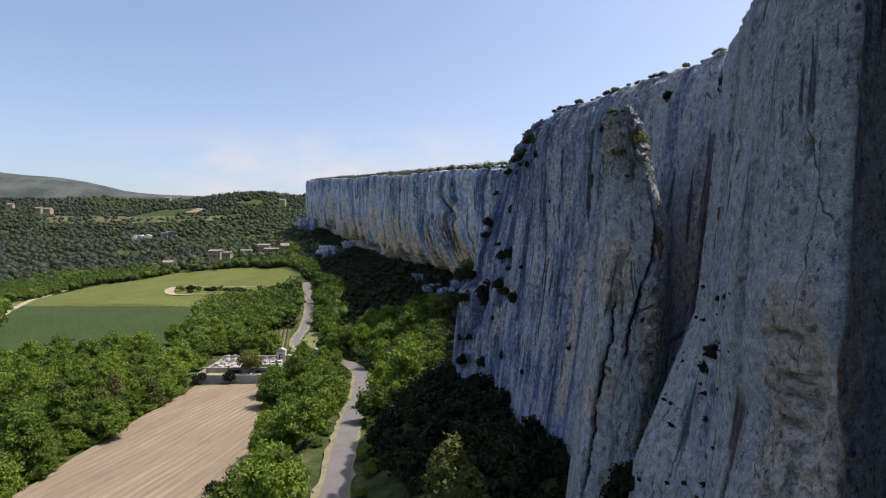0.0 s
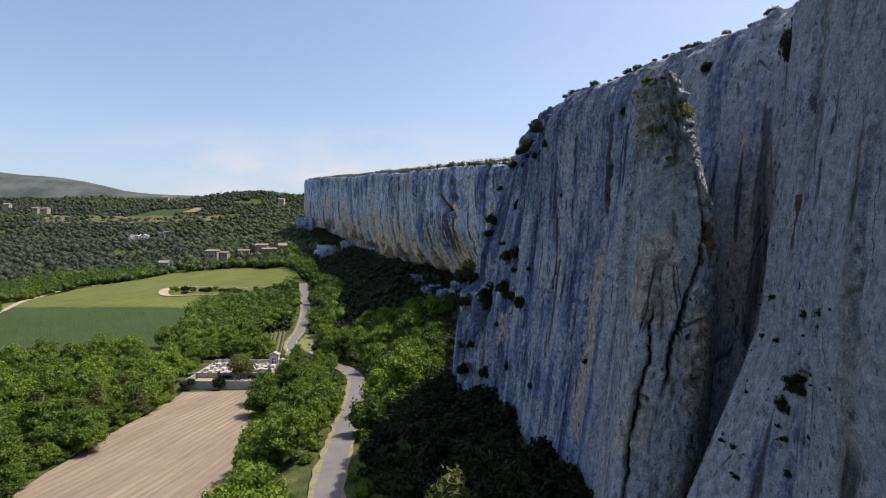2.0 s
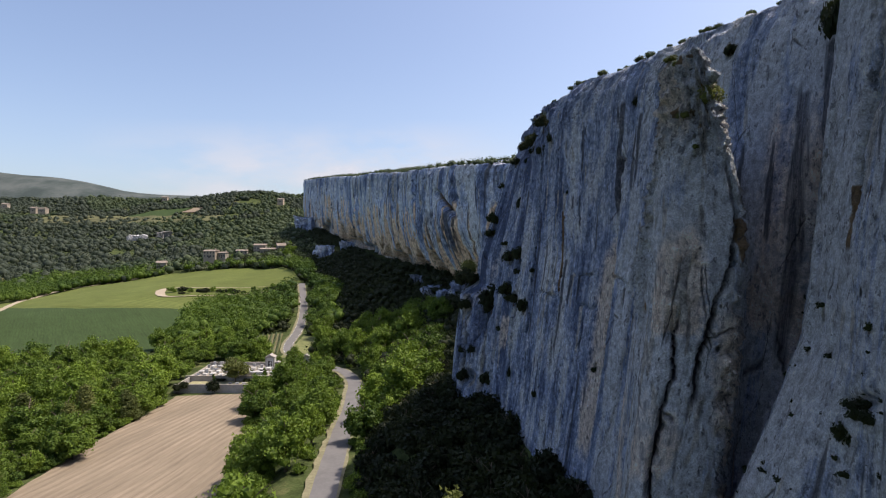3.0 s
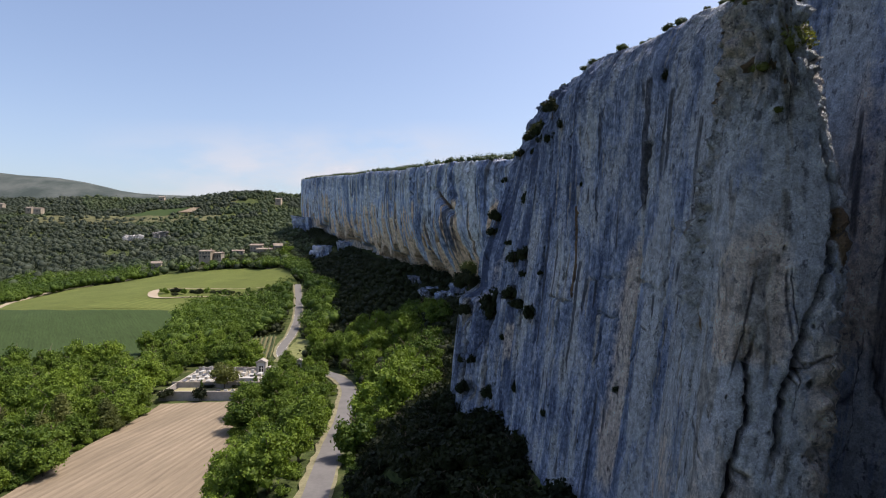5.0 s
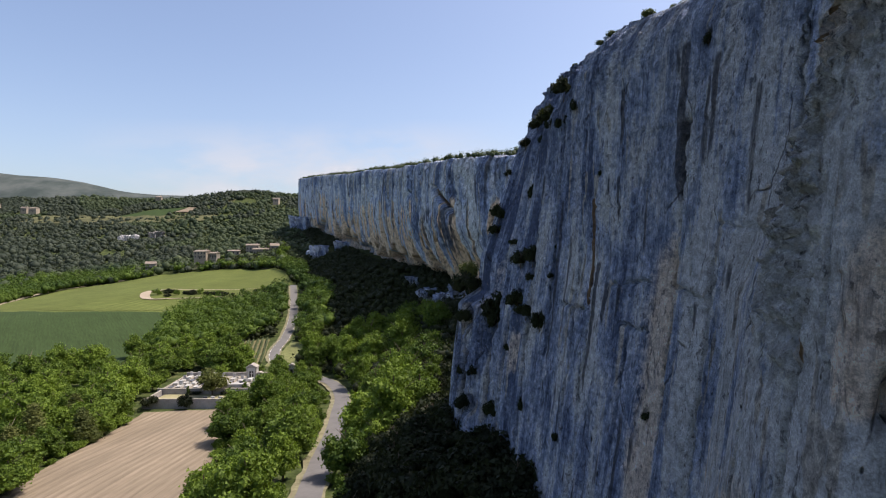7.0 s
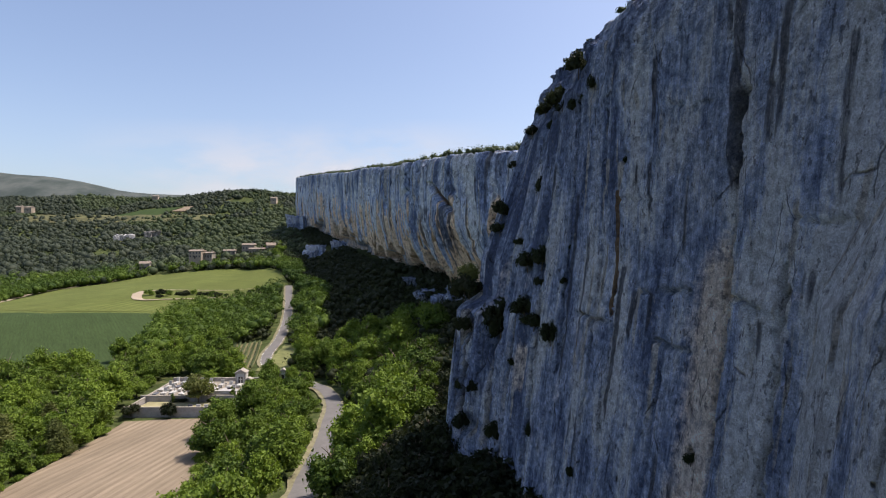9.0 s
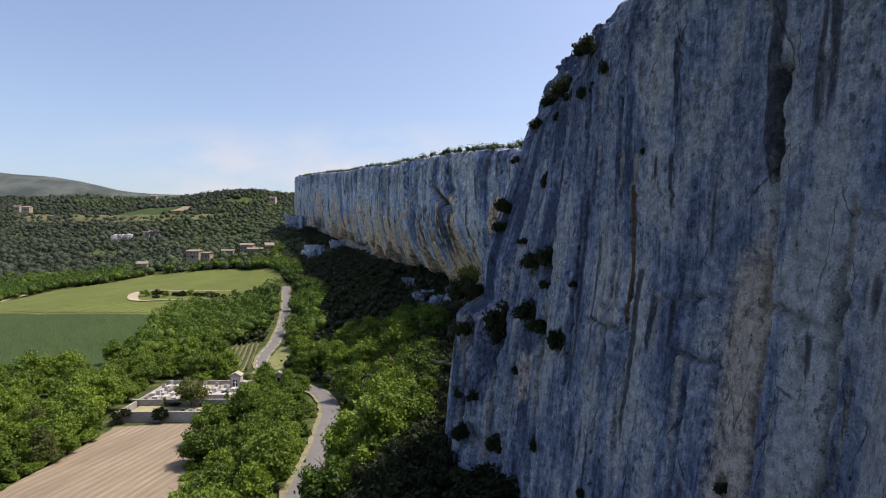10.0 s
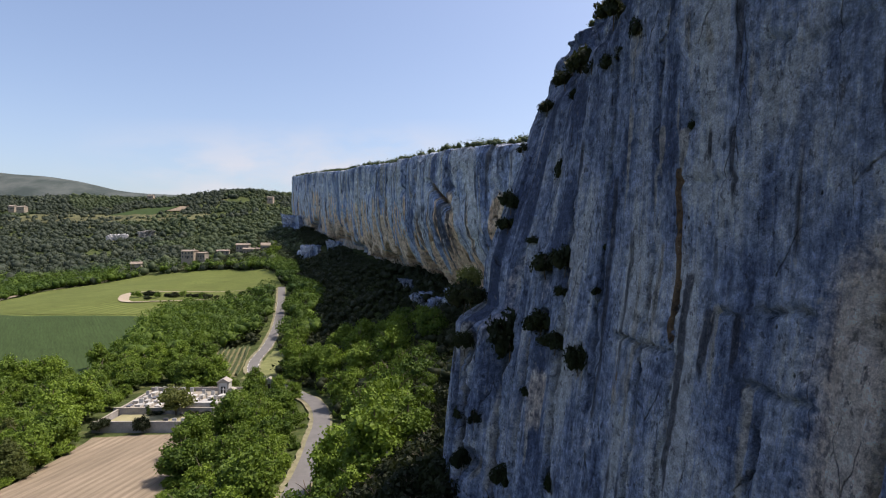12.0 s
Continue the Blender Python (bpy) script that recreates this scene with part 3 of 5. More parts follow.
JOINTS = ((58.0, 63.0, 33.9, -0.07, 0.45), (65.0, 69.6, 31.45, 0.02, 0.4), (57.8, 61.6, 30.9, 0.02, 0.35), (51.8, 56.0, 33.3, 0.12, 0.55), (61, 67, 38.7, 0.1, 0.15), (45, 53, 36.4, 0.12, 0.2), (52, 60, 43.0, 0.06, 0.15), (60.0, 62.4, 43.6, 0.3, 0.3))
CRACKS = ((56.2, 33.5, 43.0, 0.21, 2.6, -0.03), (55.7, 26.0, 34.5, 0.13, 0.9, 0.02), (29.9, 37.5, 42.4, 0.24, 2.6, -0.12), (71.0, 27.5, 46.5, 0.18, 1.3, 0.02), (67.2, 22, 36, 0.13, 0.6, 0.0), (47.5, 20, 47, 0.16, 0.9, 0.02), (74.2, 17, 40, 0.2, 1.1, 0.03),
          (64.5, 18, 34, 0.09, 0.45, 0.03), (78.5, 17, 42, 0.26, 1.3, 0.04), (52.2, 24, 35, 0.14, 0.7, 0.02), (82.5, 15, 36, 0.34, 1.2, 0.05), (86, 15, 32, 0.3, 1.0, 0.04), (88.6, 13, 30, 0.3, 1.0, 0.0), (60.3, 24, 30, 0.10, 0.4, 0.0))
HOLES = ((77.6, 34.9, 0.7, 0.8, 1.6), (75.0, 35.4, 0.45, 0.8, 1.0), (77.2, 31.0, 0.9, 1.0, 1.8), (75.0, 30.2, 0.6, 0.7, 1.2), (72.3, 29.7, 0.4, 0.9, 0.9), (82.8, 28.9, 1.0, 1.7, 1.7), (86.4, 28.3, 0.7, 1.2, 1.0), (85.0, 19.0, 0.9, 1.2, 1.2), (80.1, 19.8, 0.7, 1.2, 1.0),
         (57.2, 26.0, 0.3, 0.4, 0.8), (20.0, 39.6, 0.22, 0.32, 0.6), (20.8, 37.3, 0.12, 0.16, 0.4), (64.6, 41.6, 0.16, 0.4, 0.6), (54.7, 47.6, 0.3, 0.45, 0.7), (44.6, 48.0, 0.25, 0.4, 0.6), (36.2, 46.2, 0.5, 1.3, 1.4))


def near_relief(s, y, z):
    """Outward relief of the rock, in metres."""
    r = wall_relief(s, y, z)
    # ribs and flutes at the far end of the buttress, knobs and ledges towards its rim
    far_end = step01(y, 71, 80)
    r = r + far_end * 0.8 * (np.abs(fbm(s / 2.4, z / 40, 14.0, 2)) * 2 - 0.4)
    crest = near_top(y) - z
    knob = step01(y, 58, 76) * np.exp(-(crest / 5.5) ** 2)
    r = r + knob * (1.1 * fbm(s / 2.6, z / 2.2, 24.0, 4, 0.55) + 0.5 * (((z + 0.8 * fbm(s / 4, z / 5, 2.9, 2)) / 2.1 % 1) - 0.5))
    r = r + np.exp(-(crest / 2.2) ** 2) * 0.5 * fbm(s / 1.5, z / 1.2, 25.0, 3, 0.6)
    # long bedding joints, nearly level, that come and go
    for y0, y1, z0, slope, deep in JOINTS:
        near = (y > y0) & (y < y1) & (np.abs(z - z0) < 3.5)
        yy = y[near]
        line = z[near] - z0 - slope * (yy - y0) - 0.16 * sway(yy * 1.6, z0)
        ends = step01(yy, y0, y0 + 0.8) * (1 - step01(yy, y1 - 0.8, y1))
        r[near] -= deep * ends * (np.exp(-(line / 0.13) ** 2) * step01(sway(yy * 0.7, z0 + 1), -0.6, -0.1) - 0.25 * np.exp(-np.clip(line, 0, 9) / 0.9) * (line > 0))
    # broken, shelving rock on the pillar's front; its undercut waist
    shelf = (z + 0.45 * fbm(s / 2.0, z / 2.5, 16.0, 3)) / 0.95
    front = lump(y, z, 20.8, 28.5, 2.6, 5.0)
    r = r + front * (0.42 * ((shelf % 1) - 0.5) * step01(fbm(s / 1.3, np.floor(shelf) * 1.3, 2.6, 2), -0.15, 0.1) + 0.30 * fbm(s / 1.5, z / 0.55, 7.0, 4, 0.62))
    r = r - 0.75 * lump(y, z, 18.8, 31.3, 1.2, 2.0) + 0.35 * lump(y, z, 20.5, 34.0, 2.2, 1.2)
    for y0, z0, z1, wide, deep, lean in CRACKS:
        r = r - crack(y, z, y0, z0, z1, wide, deep, lean)
    # a shallow fresh face that runs into the long crack
    d = y - (56.2 - 0.03 * (z - 33.5) + 0.22 * sway(z, 56.2))
    r = r - 0.5 * np.clip(1 - d / 1.2, 0, 1) * step01(d, -0.12, 0.05) * step01(z, 32, 34) * (1 - step01(z, 38, 41))
    ragged = 0.25 * fbm(s / 0.5, z / 0.5, 4.4, 2) - 0.3
    for y0, z0, ry, rz, deep in HOLES:
        r = r - deep * np.clip(1.6 * lump(y, z, y0, z0, ry, rz) + ragged, 0, 1)
    # brown ledge holes across the pillar
    for z0, y0, half in ((31.3, 20.4, 1.3), (30.6, 20.3, 1.0), (29.6, 20.8, 0.8), (32.8, 20.9, 1.0)):
        line = z - z0 - 0.14 * sway(y * 2.2, z0)
        r = r - 0.8 * np.exp(-(line / 0.12) ** 2) * (1 - step01(np.abs(y - y0), half * 0.6, half))
    # a dark hollow with plants on the apron
    return r - 0.5 * np.exp(-((z - 30.9 - 0.35 * (28.8 - y)) / 0.22) ** 2) * step01(y, 26.9, 27.4) * (1 - step01(y, 28.8, 29.4))


# ---- how the near face has weathered, and the light level painted on it ----
def runs(y, z, rows):
    """Upright run-off marks: (place along the face, upper end, lower end, half width, strength)."""
    out = np.zeros_like(y)
    for y0, z1, z0, half, k in rows:
        near = (np.abs(y - y0) < 3 * half + 0.4) & (z > z0 - 2) & (z < z1 + 1)
        yy, zz = y[near], z[near]
        w = half * (0.75 + 0.5 * (zz - z0) / (z1 - z0))
        low = z0 + 0.7 * sway(yy * 4.5, y0)
        m = (1 - step01(np.abs(yy - y0 - 0.10 * sway(zz, y0)), w * 0.55, w * 1.3)) * step01(zz, low - 0.6, low + 0.8) * (1 - step01(zz, z1 - 0.25, z1 + 0.25))
        out[near] = np.maximum(out[near], k * m)
    return out


DARK_RUNS = ((64.4, 35.0, 25.5, 0.22, 0.75), (62.4, 47.0, 43.2, 0.22, 0.75), (63.6, 41.0, 39.4, 0.12, 0.7), (62.4, 41.0, 37.9, 0.16, 0.75), (63.1, 33.6, 30.9, 0.28, 0.8), (61.7, 33.6, 31.0, 0.20, 0.7), (56.4, 48.0, 38.6, 0.36, 0.8), (53.6, 46.5, 40.8, 0.25, 0.65),
             (53.6, 33.1, 30.9, 0.18, 0.7), (70.4, 40.0, 27.0, 0.22, 0.6), (68.8, 37.0, 29.5, 0.16, 0.55), (50.4, 44.0, 38.0, 0.22, 0.55), (33.8, 40.0, 27.0, 0.5, 0.5), (36.8, 46.0, 25.0, 0.5, 0.6), (38.6, 44.0, 30.0, 0.4, 0.55), (27.9, 39.5, 37.0, 0.18, 0.6), (28.4, 42.0, 39.0, 0.2, 0.5))
PALE_RUNS = ((66.7, 41.9, 39.7, 0.40, 0.6), (65.0, 41.4, 39.9, 0.28, 0.6), (66.4, 36.4, 33.6, 0.16, 0.6), (52.3, 38.0, 34.6, 0.22, 0.55), (67.8, 33.0, 27.0, 0.2, 0.45), (62.7, 33.9, 29.5, 0.2, 0.5), (60.8, 31.0, 26.5, 0.25, 0.45), (59.4, 40.0, 36.0, 0.3, 0.4), (69.5, 48.0, 44.5, 0.5, 0.4),
             (29.0, 47.0, 38.0, 0.55, 0.5), (24.8, 40.0, 27.0, 0.5, 0.45), (54.8, 30.0, 25.0, 0.2, 0.4), (83.0, 27.0, 17.0, 0.5, 0.4), (79.0, 30.0, 22.0, 0.5, 0.4), (87.4, 30.0, 19.0, 0.4, 0.5))


def near_weather(s, y, z):
    """Dark and pale run-off, crack shade, bare ochre rock, rust, lichen, and a light level painted along the wall."""
    broad = fbm(s / 3.4, z / 9, 61.0, 3)
    dark = np.maximum(runs(y, z, DARK_RUNS), 0.62 * step01(fbm(s / 0.7, z / 11, 63.0, 3), 0.16, 0.34) * step01(fbm(s / 9, z / 8, 64.0, 2), -0.02, 0.2))
    # shade inside the cracks, painted dark along each of them
    for y0, z0, z1, wide, deep, lean in CRACKS:
        dark = np.maximum(dark, min(1.0, 0.5 + 0.3 * deep) * crack(y, z, y0, z0, z1, wide * 1.1, 1.0, lean))
    pale = np.maximum(runs(y, z, PALE_RUNS), 0.50 * step01(fbm(s / 0.8, z / 8, 65.0, 3), 0.18, 0.36) * step01(fbm(s / 8, z / 8, 66.0, 2), 0.0, 0.22))
    band = lambda v, a, b, c, d: step01(v, a, b) * (1 - step01(v, c, d))
    # tan rock beside the long crack and down to the foot; the pillar's front; stains at the cave's mouth
    ochre = 0.58 * band(y, 54.9, 56.3, 57.2, 60.2) * band(z, 15, 22, 34, 39)
    ochre = np.maximum(ochre, 0.85 * lump(y, z, 20.6, 29.5, 2.6, 5.5))
    ochre = np.maximum(ochre, 0.50 * band(y, 75.2, 76.2, 77.0, 78.4) * band(z, 23, 25, 27.5, 29.5))
    ochre = np.maximum(ochre, 0.40 * band(y, 40, 43, 47, 49) * band(z, 14, 20, 27, 33))
    ochre = np.maximum(ochre, 0.42 * band(y, 33.4, 34.6, 40, 42) * band(z, 30, 34, 42, 46))
    ochre = ochre + 0.22 * step01(broad, 0.1, 0.4) * band(z, 20, 26, 34, 40)
    rust = runs(y, z, ((65.2, 39.7, 31.6, 0.17, 0.95), (68.9, 31.0, 28.0, 0.10, 0.55), (29.9, 38.3, 35.6, 0.30, 0.7), (28.7, 38.2, 37.2, 0.10, 0.75), (21.2, 42.9, 42.4, 0.2, 0.6), (33.9, 37.0, 33.0, 0.2, 0.5)))
    # brown bands over the pillar's shelves, stain and painted ledge shading together
    rust = np.maximum(rust, 0.55 * lump(y, z, 20.6, 31.5, 1.8, 2.4) * step01(fbm(s / 0.9, z / 0.5, 78.0, 4, 0.65), -0.05, 0.4))
    # old lichen on the upper face, on the rough panel left of the pillar's crest and the dark panel above the crack
    lichen = np.clip(0.85 * step01(z, 40, 49) * step01(fbm(s / 5, z / 6, 68.0, 3), -0.25, 0.2) + 0.6 * lump(y, z, 59.0, 41.5, 2.4, 5.0) + 0.5 * lump(y, z, 53.5, 45.0, 4.0, 4.5) + 0.55 * lump(y, z, 21.5, 42.0, 4.5, 6.0), 0, 1)
    lichen = lichen * (1 - 0.6 * step01(y, 26, 29) * (1 - step01(y, 44, 50)))
    # paler low, darker high; the steps along the wall put light into colour
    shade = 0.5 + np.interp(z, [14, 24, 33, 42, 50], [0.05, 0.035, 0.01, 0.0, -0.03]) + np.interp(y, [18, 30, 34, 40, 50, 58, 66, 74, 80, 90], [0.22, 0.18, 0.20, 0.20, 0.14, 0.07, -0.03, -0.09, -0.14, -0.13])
    return {"dark": dark, "pale": pale, "ochre": ochre, "rust": rust, "lichen": lichen, "shade": shade}


def weathered(me, along, z, fields):
    """Stores the place on the face and the weathering with the mesh."""
    q = me.attributes.new("face_at", "FLOAT_VECTOR", "POINT")
    q.data.foreach_set("vector", np.stack([along, 0 * along, z], -1).astype(np.float32).ravel())
    for nm, v in fields.items():
        q = me.attributes.new(nm, "FLOAT", "POINT")
        q.data.foreach_set("value", np.ascontiguousarray(v, np.float32).ravel())


def pinnacle():
    """A tall blade of rock before the wall: cross-sections from back right round the nose to the wall, closing to a tip."""
    zs = np.concatenate([np.arange(12.0, 44.4, 0.11), np.linspace(44.45, 45.0, 8)])
    rows = []
    for z in zs:
        xr = np.interp(z, [9, 20, 31, 37, 41, 44.3, 45], [10.2, 11.6, 13.2, 13.75, 12.75, 11.9, 11.6])
        xn = np.interp(z, [9, 20, 33, 38, 45, 46], [7.0, 8.5, 10.2, 10.5, 11.15, 11.4])
        end = np.interp(z, [9, 34, 38, 41, 43, 45], [53, 52, 49, 45.5, 42, 37.9])
        back = np.interp(z, [9, 33, 36, 38, 41, 45, 46], [15.2, 16.6, 16.4, 15.2, 13.9, 12.4, 11.8])
        yb = np.interp(z, [9, 35, 38, 45, 46], [41.0, 40.6, 38.0, 37.2, 36.9])
        xe = np.interp(end, [37.9, 42, 46, 49, 53], [12.2, 14.8, 15.9, 15.6, 15.2]) + min(z - 35, 0) * 0.12
        ctl = np.array([(back, yb), ((back + xr) / 2 + 0.1, (yb + 35.3) / 2 - 0.1), (xr, 35.35), (xr * 0.62 + xn * 0.38, 35.55), (xn + 0.25, 36.2), (xn, 37.2), (xn * 0.72 + xe * 0.28 - 0.35, 0.66 * 37 + 0.34 * end), (xn * 0.36 + xe * 0.64 - 0.3, 0.33 * 37 + 0.67 * end), (xe, end)])
        rows.append(ctl)
    R = np.array(rows)
    # even columns: the same shares of each section's length
    seg = np.linalg.norm(np.diff(R[205], axis=0), axis=1)
    u = np.concatenate([[0], np.cumsum(seg)]) / seg.sum()
    cols = np.linspace(0, 1, int(seg.sum() / 0.11))
    P = np.stack([np.stack([np.interp(cols, u, r[:, k]) for r in R]) for k in (0, 1)], -1)
    for _ in range(4):
        P[:, 1:-1] = 0.25 * P[:, :-2] + 0.5 * P[:, 1:-1] + 0.25 * P[:, 2:]
    d = np.gradient(P, axis=1)
    d /= np.linalg.norm(d, axis=-1)[..., None] + 1e-9
    out = np.stack([-d[..., 1], d[..., 0]], -1)
    S = np.broadcast_to(cols[None] * seg.sum() + 300, P.shape[:2])
    Z = np.broadcast_to(zs[:, None], P.shape[:2])
    Y = P[..., 1]
    side, slit = S - 301.45, np.zeros(S.shape)
    r = 0.75 * wall_relief(S, Y, Z) - 0.18 * fbm(S / 11, Z / 34, 2.0, 2)
    # rubbly rock round the top and down the back of the blade, broken lumps low on its right side
    rubble = np.clip(step01(Z, 38.5, 43) + step01(side, 9.5, 11.5) * step01(Z, 30, 36) * (1 - step01(side, 14, 16)), 0, 1)
    r = r + rubble * (0.75 * fbm(S / 0.55, Z / 0.65, 27.0, 3, 0.7) + 0.45 * np.abs(fbm(S / 1.3, Z / 2.0, 28.0, 3, 0.6)))
    r = r + lump(side, Z, 4.6, 31, 1.3, 3.5) * 0.26 * (np.abs(fbm(S / 0.9, Z / 0.7, 7.0, 4, 0.6)) * 2 - 0.3)
    edge_on = (1 - step01(side, 4.4, 5.4)) * step01(side, 1.5, 2.5)
    r = r + edge_on * (0.30 * fbm(S / 0.6, Z / 0.5, 17.0, 4, 0.7) + 0.2 * fbm(S / 2, Z / 1.6, 18.0, 2))
    for y0, z0, z1, wide, deep, lean in ((7.6, 20, 32.6, 0.10, 1.3, -0.04), (11.1, 29, 36, 0.11, 0.7, 0.02), (6.2, 29.0, 40.5, 0.11, 1.4, -0.16), (15.3, 20, 33, 0.10, 0.6, 0.0), (12.6, 34, 42, 0.12, 0.6, 0.03), (9.4, 33, 36.5, 0.08, 0.5, 0.06), (4.0, 24.0, 30.0, 0.10, 0.8, 0.0)):
        r = r - crack(side, Z, y0, z0, z1, wide * 1.1, deep, lean)
        # the split's inner shade, kept for painting it dark
        slit = np.maximum(slit, min(1.0, 0.5 + 0.35 * deep) * crack(side, Z, y0, z0, z1, wide * 1.1, 1.0, lean))
    for s0, z0, ry, rz, deep in ((7.45, 32.5, 0.22, 0.55, 0.8), (4.5, 31.4, 0.5, 0.2, 0.8), (4.4, 30.8, 0.22, 0.18, 0.8), (4.7, 30.2, 0.18, 0.16, 0.7), (4.5, 29.1, 0.5, 0.3, 0.9), (4.6, 27.9, 0.2, 0.15, 0.6), (4.3, 33.3, 0.5, 0.25, 0.6)):
        r = r - deep * lump(side, Z, s0, z0, ry, rz)
    r = r * np.clip((45.4 - Z) / 1.2, 0, 1)
    V = np.concatenate([P + r[..., None] * out, Z[..., None]], -1)
    me = mesh_of("pinnacle", V.reshape(-1, 3), grid_faces(*P.shape[:2])[:, ::-1], ROCK, True)
    spread_out = fbm(S / 3.4, Z / 5, 71.0, 3)
    tan = 0.75 * step01(side, 5.5, 6.8) * (1 - step01(side, 7.8, 10)) * step01(Z, 31.5, 32.6) * (1 - step01(Z, 34, 39)) + 0.6 * lump(side, Z, 4.6, 31.5, 1.4, 3.5) + 0.5 * (1 - step01(Z, 24, 33)) * step01(spread_out, -0.15, 0.15)
    # the shade field lifts the blade's tone in place of brighter light
    fields = {"dark": np.maximum(slit, 0.36 * step01(fbm(S / 1.0, Z / 2.4, 72.0, 4), 0.10, 0.28) * (1 - 0.6 * step01(Z, 36, 40))), "pale": 0.55 * step01(fbm(S / 0.9, Z / 4, 73.0, 3), 0.12, 0.3),
              "ochre": np.maximum(tan, 0.5 * step01(Z, 39, 43) * step01(spread_out, -0.1, 0.2)), "rust": np.maximum(runs(side, Z, ((4.6, 37.5, 35.0, 0.35, 0.6), (10.6, 33.6, 32.6, 0.10, 0.8), (9.0, 35.6, 35.0, 0.3, 0.5))), 0.7 * step01(Z, 40, 42) * step01(fbm(S / 0.6, Z / 0.6, 74.0, 2), 0.22, 0.34)),
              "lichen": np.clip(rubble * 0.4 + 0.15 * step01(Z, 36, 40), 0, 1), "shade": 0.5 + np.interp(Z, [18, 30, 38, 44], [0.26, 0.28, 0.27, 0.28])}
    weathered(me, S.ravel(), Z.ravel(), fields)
    return me, V


def cliff_sheet(name, plan, z_low, z_top, offset, relief, s_step, z_step, material, cap, weather=None):
    """The face over a plan line, row by row from foot to rim, and the plateau behind the rim."""
    line = resample(plan, s_step)
    d = np.gradient(line, axis=0)
    d /= np.linalg.norm(d, axis=1)[:, None]
    out = np.stack([-d[:, 1], d[:, 0]], 1)
    s = np.arange(len(line)) * s_step
    k = max(1, int(1.2 / s_step))
    out = np.stack([np.convolve(np.pad(out[:, i], k, "edge"), np.ones(2 * k + 1) / (2 * k + 1), "valid") for i in (0, 1)], 1)
    y = line[:, 1]
    lo, hi = z_low(y), z_top(y) + 0.5 * fbm(s / 4, 0.3, 2.2, 3)
    rows = int(np.max(hi - lo) / z_step)
    t = np.linspace(0, 1, rows)[:, None]
    Z = lo[None] + (hi - lo)[None] * t
    S, Y = np.broadcast_to(s[None], Z.shape), np.broadcast_to(y[None], Z.shape)
    r = relief(S, Y, Z)
    X0 = np.broadcast_to(line[None, :, 0], Z.shape)
    X = X0 + offset(S, X0, Y, Z) + r * out[None, :, 0]
    Yo = Y + r * out[None, :, 1]
    sheets = [np.stack([X, Yo, Z], -1)]
    back = []
    for g in cap:
        zz = Z[-1] + np.minimum(g * 0.10, 3.0) + 0.35 * fbm(s / 3, g / 3, 5.0, 3) * (g > 0.5)
        back.append(np.stack([X[-1] + g, Yo[-1], zz], -1))
    P = np.concatenate([sheets[0], np.array(back)], 0)
    me = mesh_of(name, P.reshape(-1, 3), grid_faces(P.shape[0], P.shape[1])[:, ::-1], material, True)
    if weather:
        behind = np.array(cap)[:, None] + 0 * s[None]
        full = lambda q: np.concatenate([q, np.repeat(q[-1:], len(cap), 0)], 0)
        weathered(me, full(S).ravel(), np.concatenate([Z, Z[-1:] + behind], 0).ravel(), {k: full(q) for k, q in weather(S, Y, Z).items()})
    return me, P


CAP = [0.3, 0.8, 1.5, 2.5, 4, 6, 9, 14, 22, 40, 90, 200]
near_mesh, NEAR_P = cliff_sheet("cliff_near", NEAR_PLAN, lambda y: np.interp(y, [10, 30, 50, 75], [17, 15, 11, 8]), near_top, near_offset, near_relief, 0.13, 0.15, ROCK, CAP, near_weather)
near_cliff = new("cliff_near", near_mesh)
pin_mesh, PIN_P = pinnacle()
tagged(new("cliff_pinnacle", pin_mesh), "blade-like grey limestone pinnacle standing before the cliff", "rock pinnacle", kind="structure")
tagged(near_cliff, "tall fluted grey limestone buttress with a pinnacle and dark cracks", "cliff", kind="structure")

FAR_PLAN = [(30, 104), (31, 120), (28, 140), (21, 160), (11, 178), (4, 196), (-4, 220), (-12, 250), (-21, 285), (-31, 318), (-44, 362), (-62, 418), (-80, 462), (-101, 515), (-126, 575), (-157, 650), (-156, 662), (-140, 690), (-100, 740), (-40, 800)]


def far_top(y):
    return np.interp(y, [100, 164, 184, 205, 250, 291, 360, 430, 520, 650, 700], [56, 59, 62, 64.5, 69.5, 74, 83, 90, 101, 114, 112])


def far_foot(y):
    return np.interp(y, [100, 150, 190, 208, 253, 300, 361, 440, 540, 650, 760], [14, 19, 23, 23, 26, 27, 30, 39, 51, 66, 62])


def far_low(y):
    return far_foot(y) - 9


def far_offset(s, x, y, z):
    top, low = far_top(y), far_foot(y)
    u = (z - low) / (top - low)
    off = 4.2 * (1 - np.clip(u / 0.50, 0, 1)) ** 1.3 * np.interp(y, [140, 190, 250, 320, 480, 560], [1.5, 2.2, 1.8, 1.2, 1.0, 0.4])
    off = off - 5.0 * np.clip(-u / 0.15, 0, 1)
    return off + 1.0 * np.clip((u - 0.93) / 0.07, 0, 1) ** 2


def far_roof(s):
    """How high the caves along the foot reach, as a share of the wall."""
    return 0.16 + 0.38 * fbm(s / 16, 0.5, 11.0, 3)


